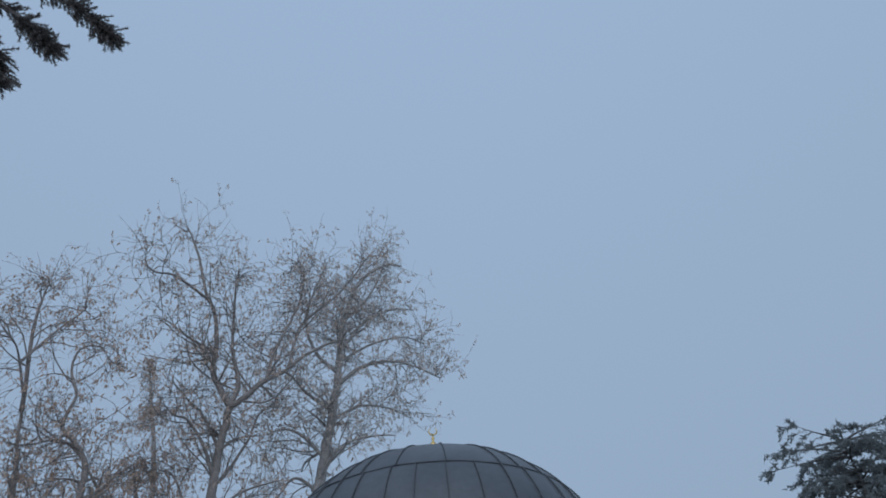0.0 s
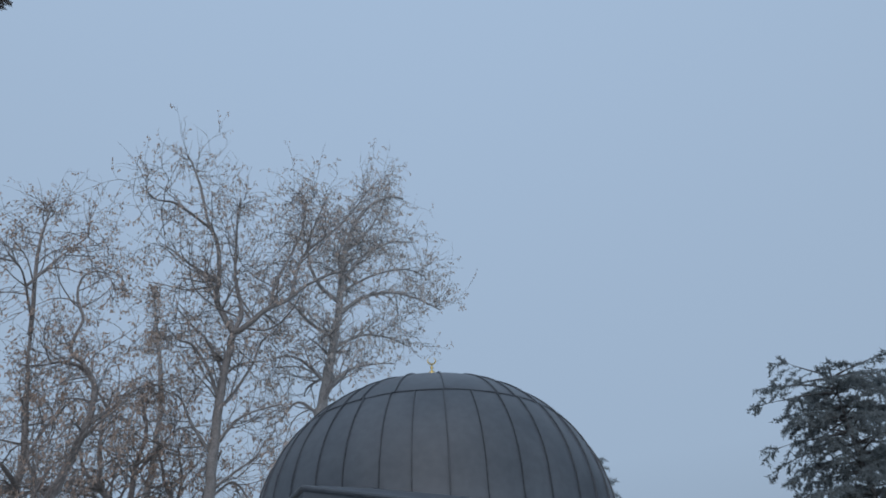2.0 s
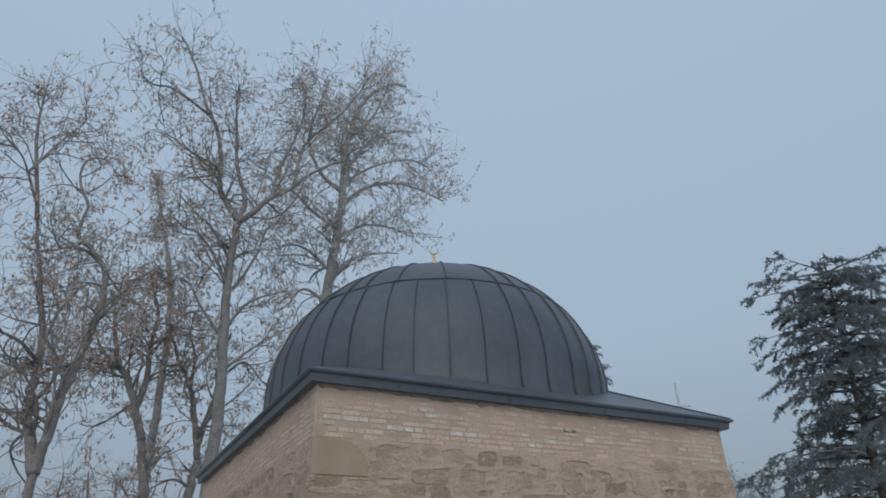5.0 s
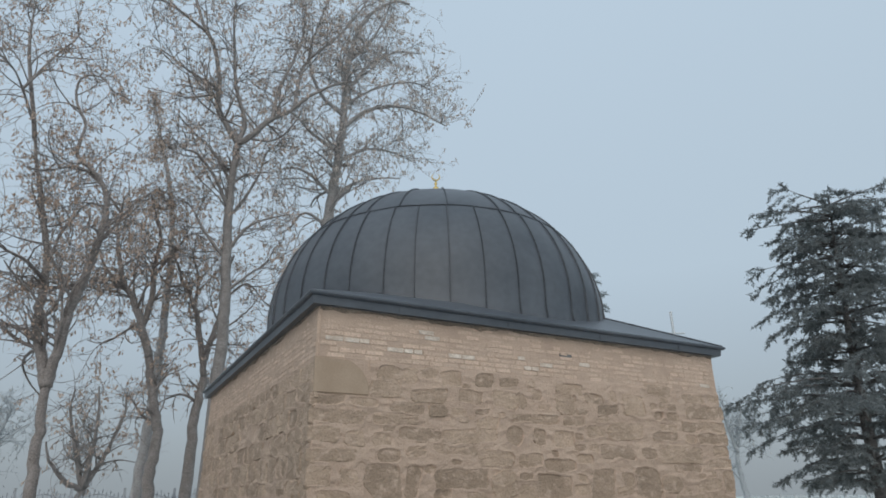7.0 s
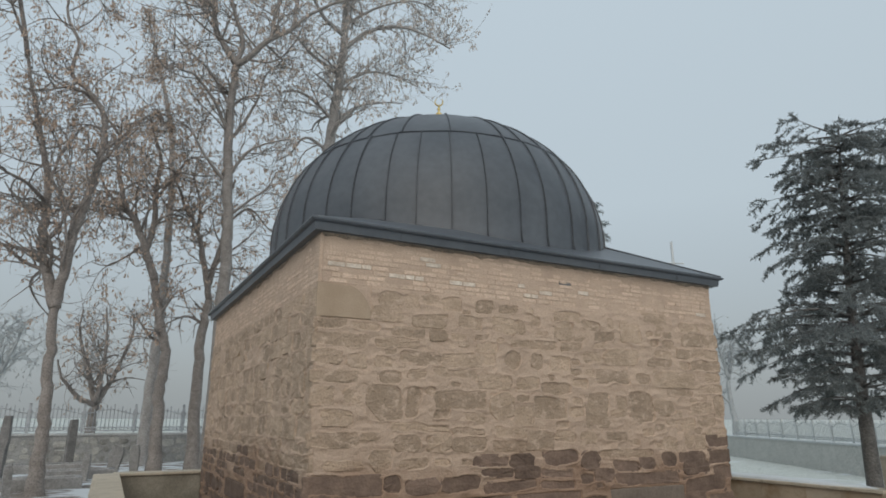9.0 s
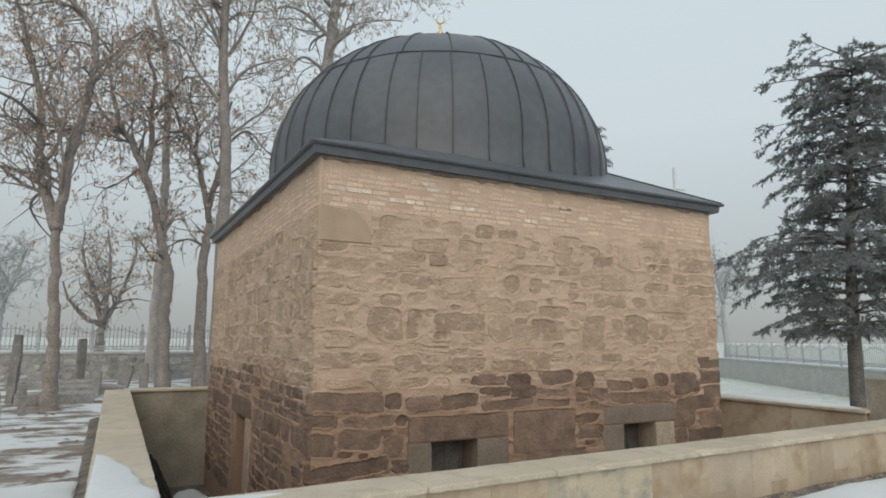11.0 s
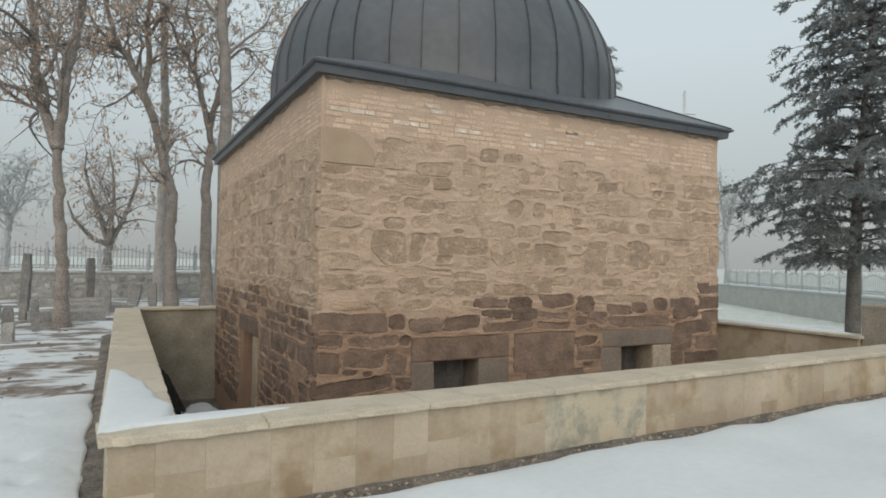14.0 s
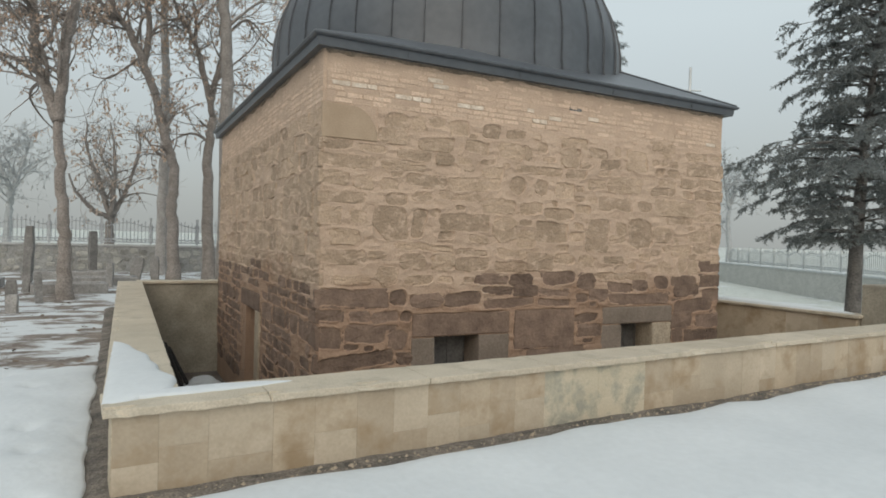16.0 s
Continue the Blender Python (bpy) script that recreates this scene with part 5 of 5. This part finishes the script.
TA_LIMBS = [
    (0.19, [(0.96, 13.30, 5.80), (0.91, 13.30, 7.25), (0.79, 13.30, 8.82), (0.67, 13.30, 10.33), (0.65, 13.30, 11.78), (0.66, 13.30, 13.12)]),
    (0.122, [(0.66, 13.30, 13.12), (0.27, 13.40, 13.78), (-0.08, 13.50, 14.47), (-0.20, 13.60, 15.76), (-0.50, 13.70, 17.09), (-1.03, 13.80, 18.11), (-1.60, 13.90, 19.78), (-2.20, 14.00, 21.05), (-2.78, 14.10, 22.05)]),
    (0.0988, [(0.63, 13.30, 13.06), (0.79, 13.18, 14.03), (0.38, 13.06, 15.07), (0.14, 12.94, 16.48), (-0.06, 12.82, 17.98), (-0.11, 12.70, 19.66)]),
    (0.122, [(0.66, 13.30, 13.12), (1.01, 13.05, 13.37), (1.55, 12.80, 14.01), (2.24, 12.55, 14.54), (2.81, 12.30, 15.18), (3.71, 12.05, 15.82), (4.69, 11.80, 16.23)]),
]
TA_UPPER = [
    (0.076, [(2.41, 13.30, 15.06), (2.67, 13.55, 16.78), (3.04, 13.80, 17.96), (4.12, 14.05, 19.62), (4.98, 14.30, 21.21), (5.85, 14.55, 23.23), (7.07, 14.80, 25.49)]),
    (0.0684, [(1.64, 13.30, 14.33), (1.90, 13.50, 15.82), (2.60, 13.70, 18.48), (2.71, 13.90, 20.60), (2.15, 14.10, 21.73)]),
    (0.0608, [(-0.25, 13.30, 15.42), (-1.17, 13.80, 15.85), (-2.05, 14.30, 16.71), (-2.83, 14.80, 17.09)]),
    (0.0608, [(-1.05, 13.30, 17.70), (-2.25, 12.80, 17.67), (-2.99, 12.30, 17.22), (-3.56, 11.80, 17.48)]),
]
TA_LOW = [
    (0.0684, [(0.70, 13.30, 10.63), (0.12, 12.98, 11.40), (-0.58, 12.65, 12.02), (-1.05, 12.33, 11.94), (-1.62, 12.00, 12.24)]),
    (0.0608, [(0.68, 13.30, 11.57), (-0.04, 13.70, 12.82), (-0.77, 14.10, 13.67), (-1.64, 14.50, 14.76)]),
    (0.0684, [(0.69, 13.30, 10.23), (1.09, 13.65, 11.07), (1.61, 14.00, 12.44), (1.94, 14.35, 13.77), (2.85, 14.70, 14.70)]),
    (0.0608, [(0.77, 13.30, 9.18), (1.23, 12.90, 9.87), (1.90, 12.50, 10.21), (2.69, 12.10, 10.39)]),
    (0.0608, [(0.79, 13.30, 8.82), (0.07, 13.63, 9.77), (-0.50, 13.97, 10.80), (-0.95, 14.30, 11.07)]),
    (0.0532, [(0.86, 13.30, 7.75), (1.39, 12.97, 8.24), (1.94, 12.63, 8.75), (2.12, 12.30, 9.40)]),
]
TB_LIMBS = [
    (0.266, [(4.58, 16.20, 9.04), (4.72, 16.20, 10.84), (4.93, 16.20, 12.31), (5.10, 16.20, 13.89), (5.21, 16.20, 15.28), (5.33, 16.20, 16.77)]),
    (0.178, [(5.33, 16.20, 16.77), (5.42, 16.32, 18.74), (5.57, 16.44, 20.91), (6.28, 16.56, 23.49), (7.90, 16.68, 25.45), (9.67, 16.80, 25.76)]),
    (0.111, [(5.33, 16.20, 16.77), (6.21, 15.80, 17.69), (7.43, 15.40, 18.11), (8.69, 15.00, 17.84), (10.23, 14.60, 17.08)]),
    (0.0962, [(5.38, 16.20, 18.65), (6.74, 16.73, 21.17), (8.52, 17.27, 22.92), (10.55, 17.80, 23.83)]),
    (0.0962, [(5.29, 16.20, 17.37), (4.13, 15.88, 18.06), (3.45, 15.55, 19.53), (3.73, 15.23, 21.41), (4.18, 14.90, 23.32)]),
    (0.0888, [(5.22, 16.20, 15.14), (6.60, 16.63, 16.29), (8.18, 17.07, 16.76), (10.04, 17.50, 16.64)]),
]
TB_UPPER = [
    (0.0888, [(5.20, 16.20, 15.42), (3.93, 15.80, 15.87), (3.08, 15.40, 16.26), (2.28, 15.00, 16.07)]),
]
TB_LOW = [
    (0.0888, [(5.08, 16.20, 13.49), (4.13, 16.67, 14.44), (3.38, 17.13, 14.78), (2.69, 17.60, 14.45)]),
    (0.0888, [(4.98, 16.20, 12.82), (5.59, 15.73, 13.77), (6.65, 15.27, 14.17), (8.01, 14.80, 14.24)]),
    (0.074, [(5.49, 16.20, 20.71), (6.91, 16.53, 22.94), (7.96, 16.87, 26.49), (7.74, 17.20, 28.04)]),
    (0.074, [(5.36, 16.20, 18.01), (6.75, 15.87, 19.18), (8.37, 15.53, 19.81), (9.72, 15.20, 19.32)]),
    (0.074, [(4.90, 16.20, 12.06), (4.02, 16.53, 12.54), (3.50, 16.87, 11.84), (2.74, 17.20, 11.37)]),
]
T2_LIMBS = [
    (0.224, [(-2.18, 22.50, 1.00), (-2.17, 22.50, 1.57), (-2.14, 22.50, 2.09)]),
    (0.12, [(-2.18, 22.50, 2.04), (-2.70, 22.25, 2.35), (-3.10, 22.00, 2.78), (-3.42, 21.75, 3.19), (-3.66, 21.50, 4.03)]),
    (0.12, [(-2.18, 22.50, 2.04), (-2.43, 22.65, 3.07), (-2.75, 22.80, 3.99), (-3.07, 22.95, 5.13), (-3.00, 23.10, 6.31)]),
    (0.112, [(-2.12, 22.50, 2.11), (-2.02, 22.30, 3.54), (-2.05, 22.10, 4.89), (-2.28, 21.90, 6.43)]),
    (0.12, [(-2.10, 22.50, 2.09), (-1.70, 22.75, 3.00), (-1.40, 23.00, 3.86), (-1.09, 23.25, 5.11), (-1.22, 23.50, 6.34)]),
]
TC_LIMBS = [
    (0.22, [(-0.44, 18.60, 1.32), (-0.42, 18.60, 3.39), (-0.40, 18.60, 5.46), (-0.42, 18.60, 7.12), (-0.46, 18.60, 8.14)]),
    (0.15, [(-0.36, 18.60, 8.35), (-0.54, 18.60, 10.46), (-0.86, 18.60, 12.76), (-1.36, 18.60, 14.71), (-2.02, 18.60, 16.78), (-2.58, 18.60, 18.56)]),
]
T5_LIMBS = [
    (0.25,[(-7.69,38.18,0.33), (-7.58,38.19,2.35), (-7.46,38.21,3.69)]),
    (0.15,[(-7.46,38.21,3.69), (-6.93,38.27,5.41), (-6.4,38.32,7.5)]),
    (0.15,[(-7.46,38.21,3.69), (-8.03,38.13,5.31), (-8.32,38.09,7.59)]),
]
T6_LIMBS = [
    (0.22,[(36.12,22.82,1.51), (36.04,22.91,3.09), (36.06,22.89,4.28)]),
    (0.14,[(36.06,22.89,4.28), (36.65,22.94,5.9), (37.41,22.77,7.54)]),
    (0.14,[(36.06,22.89,4.28), (35.48,22.82,5.82), (34.9,22.75,7.73)]),
]


broad_tree("tall grey tree with two stems and dry tan leaves", T1_LIMBS + T1_UPPER, 11, m_bark, m_leaf, kids=(14, 5, 3), reach=(2.6, 1.3, 0.55), bare_to=3.7, leaves=6, size=0.095, twig_r=0.0065, clingy=0.65)
broad_tree("slim curved tree with clinging dry brown leaves", T3_LIMBS + T3_UPPER, 12, m_bark, m_leaf, kids=(16, 5, 3), reach=(3.0, 1.5, 0.6), bare_to=3.8, leaves=6, size=0.12, twig_r=0.008, clingy=0.7)
broad_tree("slim grey tree forking behind the tomb", T4_LIMBS, 13, m_bark, m_leaf, kids=(14, 5, 3), reach=(2.8, 1.4, 0.6), bare_to=4.4, leaves=5, size=0.12, twig_r=0.008, clingy=0.6)
# these farther trees use colours paled to imitate fog
broad_tree("very tall forked tree with sparse dry leaves", TA_LIMBS + TA_UPPER + TA_LOW, 14, m_bark_haze, m_leaf_haze, kids=(10, 5, 3), reach=(3.6, 1.9, 0.8), bare_to=6.5, leaves=6, size=0.13, twig_r=0.0085, clingy=0.65)
broad_tree("tall tree with its trunk coloured pale for fog", TB_LIMBS + TB_UPPER + TB_LOW, 15, m_bark_haze_mid, m_leaf_haze_mid, kids=(10, 5, 3), reach=(3.7, 1.9, 0.8), bare_to=10.0, leaves=7, size=0.15, twig_r=0.0095, clingy=0.65)
broad_tree("low spreading tree beyond the boundary railings", T2_LIMBS, 16, m_bark_haze, m_leaf_haze, kids=(13, 4, 3), reach=(2.8, 1.5, 0.7), bare_to=2.4, leaves=4, size=0.19, twig_r=0.010, clingy=0.3)
broad_tree("slender pale tree with a brown leafy tip", TC_LIMBS, 19, m_bark_haze_mid, m_leaf, kids=(20, 5, 4), reach=(0.8, 0.5, 0.35), bare_to=14.5, leaves=3, size=0.13, twig_r=0.008)
broad_tree("far bare tree coloured faint as if in fog", T5_LIMBS, 17, m_bark_haze_far, m_leaf_haze_far, kids=(18, 5, 3), reach=(3.4, 1.8, 0.9), bare_to=2.5, leaves=2, size=0.2, twig_r=0.014)
broad_tree("far bare tree coloured faint as if in fog", T6_LIMBS, 18, m_bark_haze_far, m_leaf_haze_far, kids=(16, 5, 3), reach=(3.4, 1.8, 0.9), bare_to=2.5, leaves=1, size=0.2, twig_r=0.014)


def spray(verts, faces, p, d, rnd, length, needle, count):
    """A short conifer twig set with needles."""
    d = d.normalized()
    for i in range(count):
        q = p + d * (length * (i + rnd.random()) / count)
        w = side_way(d, rnd, 30, 75)
        a = w.cross(Vector((rnd.gauss(0, 1), rnd.gauss(0, 1), rnd.gauss(0, 1)))).normalized() * needle * 0.17
        k = len(verts)
        verts += [q - a, q + a, q + w * needle * rnd.uniform(0.7, 1.2)]
        faces.append((k, k + 1, k + 2))


def conifer(label, at, height, radius, bare, seed, bark, needles, lean=(0, 0), whorls=26, per=6, density=1.0, needle=0.12, width_at=None, twig_step=0.13, ragged=0.0):
    rnd = random.Random(seed)
    ob = thing("conifer", label, "tree", at)
    axis = [(Vector((lean[0] * k * k, lean[1] * k * k, height * k - 0.15)), 0.16 * height / 8 * (1 - 0.93 * k)) for k in [i / 14 for i in range(15)]]
    tube("trunk", [axis], bark, ob, sides=9)
    boughs, lv, lf = [], [], []
    for w in range(whorls):
        k = bare + (1 - bare) * (w + rnd.uniform(-0.3, 0.3)) / whorls
        k = min(0.985, max(bare, k))
        c = Vector((lean[0] * k * k, lean[1] * k * k, height * k - 0.15))
        turn = rnd.uniform(0, 6.28)
        for b in range(per):
            az = turn + 2 * math.pi * b / per + rnd.uniform(-0.3, 0.3)
            L = radius * width_at(k) * rnd.uniform(0.72, 1.08) * (1 - ragged * max(0.0, 0.15 + noise.noise(Vector((math.cos(az) * 1.4, math.sin(az) * 1.4, k * 16)))))
            if L < 0.15:
                continue
            d = Vector((math.cos(az), math.sin(az), 0.20))
            line, p = [(c, 0.012 + 0.012 * L)], c.copy()
            n = max(4, int(L / 0.28))
            for i in range(n):
                d = (d + Vector((rnd.gauss(0, 0.10), rnd.gauss(0, 0.10), -0.075 + rnd.gauss(0, 0.06)))).normalized()
                p = p + d * (L / n)
                line.append((p.copy(), max(0.006, (0.012 + 0.012 * L) * (1 - (i + 1) / n))))
            boughs.append(line)
            for (q, _), (q2, _) in zip(line[1:], line[2:] + [line[-1]]):
                t = (q2 - q) if (q2 - q).length > 0.01 else d
                done = (q - c).length / max(L, 0.01)
                if done < 0.12:
                    continue
                for _ in range(max(1, int(0.28 / twig_step * density))):
                    flat = t.cross(Vector((0, 0, 1))).normalized() * rnd.choice((-1, 1))
                    way = (flat * rnd.uniform(0.3, 1.0) + t.normalized() * rnd.uniform(0.3, 0.9) + Vector((0, 0, rnd.uniform(-0.40, 0.06)))).normalized()
                    length = min(0.62, 0.25 + 0.30 * L * (1 - done * 0.6) * 0.5) * rnd.uniform(0.6, 1.2)
                    s = q + (q2 - q) * rnd.random()
                    spray(lv, lf, s, way, rnd, length, needle, int(12 * density + 4))
                    for _ in range(2):
                        s2 = s + way * length * rnd.uniform(0.3, 0.9)
                        spray(lv, lf, s2, (way + Vector((rnd.gauss(0, 0.5), rnd.gauss(0, 0.5), -0.45))).normalized(), rnd, length * 0.55, needle, int(8 * density + 3))
    tagged(tube("branchwork", boughs, bark, ob, sides=4), kind="stuff")
    tagged(mesh_object("crown", lv, lf, needles, ob), kind="stuff")
    return ob


def cedar_width(k):
    """Reach of the boughs in metres by height: ragged, widest low down, with a broad flat head."""
    levels = ((0.0, 0.8), (0.22, 1.2), (0.29, 1.6), (0.35, 1.9), (0.40, 2.25), (0.46, 2.6), (0.50, 2.2), (0.53, 1.6), (0.60, 1.35), (0.66, 1.4), (0.71, 1.05), (0.76, 1.3), (0.80, 1.85), (0.83, 1.2), (0.88, 1.05), (0.94, 1.65), (0.98, 1.5), (1.01, 1.1))
    for (a, wa), (b, wb) in zip(levels, levels[1:]):
        if k <= b:
            return wa + (wb - wa) * (k - a) / (b - a)
    return 1.0


conifer("dark grey-green cedar with ragged boughs, paled for fog", (10.92, 0.60, 0.0), 7.72, 1.0, 0.25, 21, m_bark_dark, m_needle, lean=(0.20, -0.38), whorls=29, per=7, density=1.35, needle=0.085, width_at=cedar_width, ragged=0.9)
# its bark and needle colours are lightened to imitate fog
conifer("slim conifer tip rising behind the tomb, coloured pale for fog", (15.3, 11.7, 0.0), 10.75, 1.2, 0.62, 22, m_bark_haze, m_needle_haze, lean=(-0.55, 0.4), whorls=10, per=4, density=0.5, needle=0.12, width_at=lambda k: 1.15 - k)


# boughs of a tall pine whose trunk stands outside the view
def near_pine():
    rnd = random.Random(31)
    org = Vector((-8.2, -2.9, 0))
    ob = thing("pine_tree", "dark pine whose long needle boughs hang overhead", "tree", org)
    tube("trunk", [[(Vector((0, 0, -0.15)), 0.30), (Vector((0, 0, 4)), 0.24), (Vector((0.1, 0, 8)), 0.16), (Vector((0.1, 0.1, 11)), 0.07), (Vector((0.1, 0.1, 12.2)), 0.02)]], m_bark, ob, sides=10)
    ends = [(-3.40, -2.05, 8.36), (-3.77, -2.17, 7.62), (-3.88, -2.32, 6.74)]
    mids = [(-4.02, -2.13, 8.62), (-4.28, -2.28, 7.84), (-4.26, -2.45, 7.04)]
    boughs, lv, lf = [], [], []
    for k, (e, mm) in enumerate(zip(ends, mids)):
        start = Vector((0.05, 0, 8.3 - 0.8 * k))
        sp = spline([start, (Vector(mm) - org).lerp(start, 0.55) + Vector((0, 0, 0.35)), Vector(mm) - org, Vector(e) - org], 8)
        boughs.append([(q, 0.06 * (1 - 0.85 * i / len(sp))) for i, q in enumerate(sp)])
        for i in range(7, len(sp) - 1):
            t = sp[i + 1] - sp[i]
            near = i / len(sp)
            for _ in range(20):
                way = side_way(t, rnd, 20, 70)
                way.z -= 0.15
                length = rnd.uniform(0.10, 0.23)
                s = sp[i] + t * rnd.random()
                boughs.append([(s, 0.006), (s + way * length, 0.003)])
                spray(lv, lf, s, way, rnd, length, 0.034, 64)
        for _ in range(5):
            spray(lv, lf, sp[-1] - (sp[-1] - sp[-2]) * 0.5, side_way(sp[-1] - sp[-2], rnd, 5, 35), rnd, 0.16, 0.042, 40)
    tagged(tube("branchwork", boughs, m_bark, ob, sides=5), kind="stuff")
    tagged(mesh_object("needles", lv, lf, m_needle_dark, ob), kind="stuff")


near_pine()

# a far lamp mast, its pale colour imitating fog
mast = thing("lamp_mast", "far lamp mast coloured pale for fog", "lamp mast", (32.0, 23.1, -0.8))
tube("pole", [[((0, 0, 0), 0.16), ((0, 0, 14.4), 0.09)]], m_mast, mast, sides=8)
tube("cross_arm", [[((-0.5, 0.5, 12.9), 0.06), ((0.5, -0.5, 12.8), 0.06)]], m_mast, mast, sides=6)
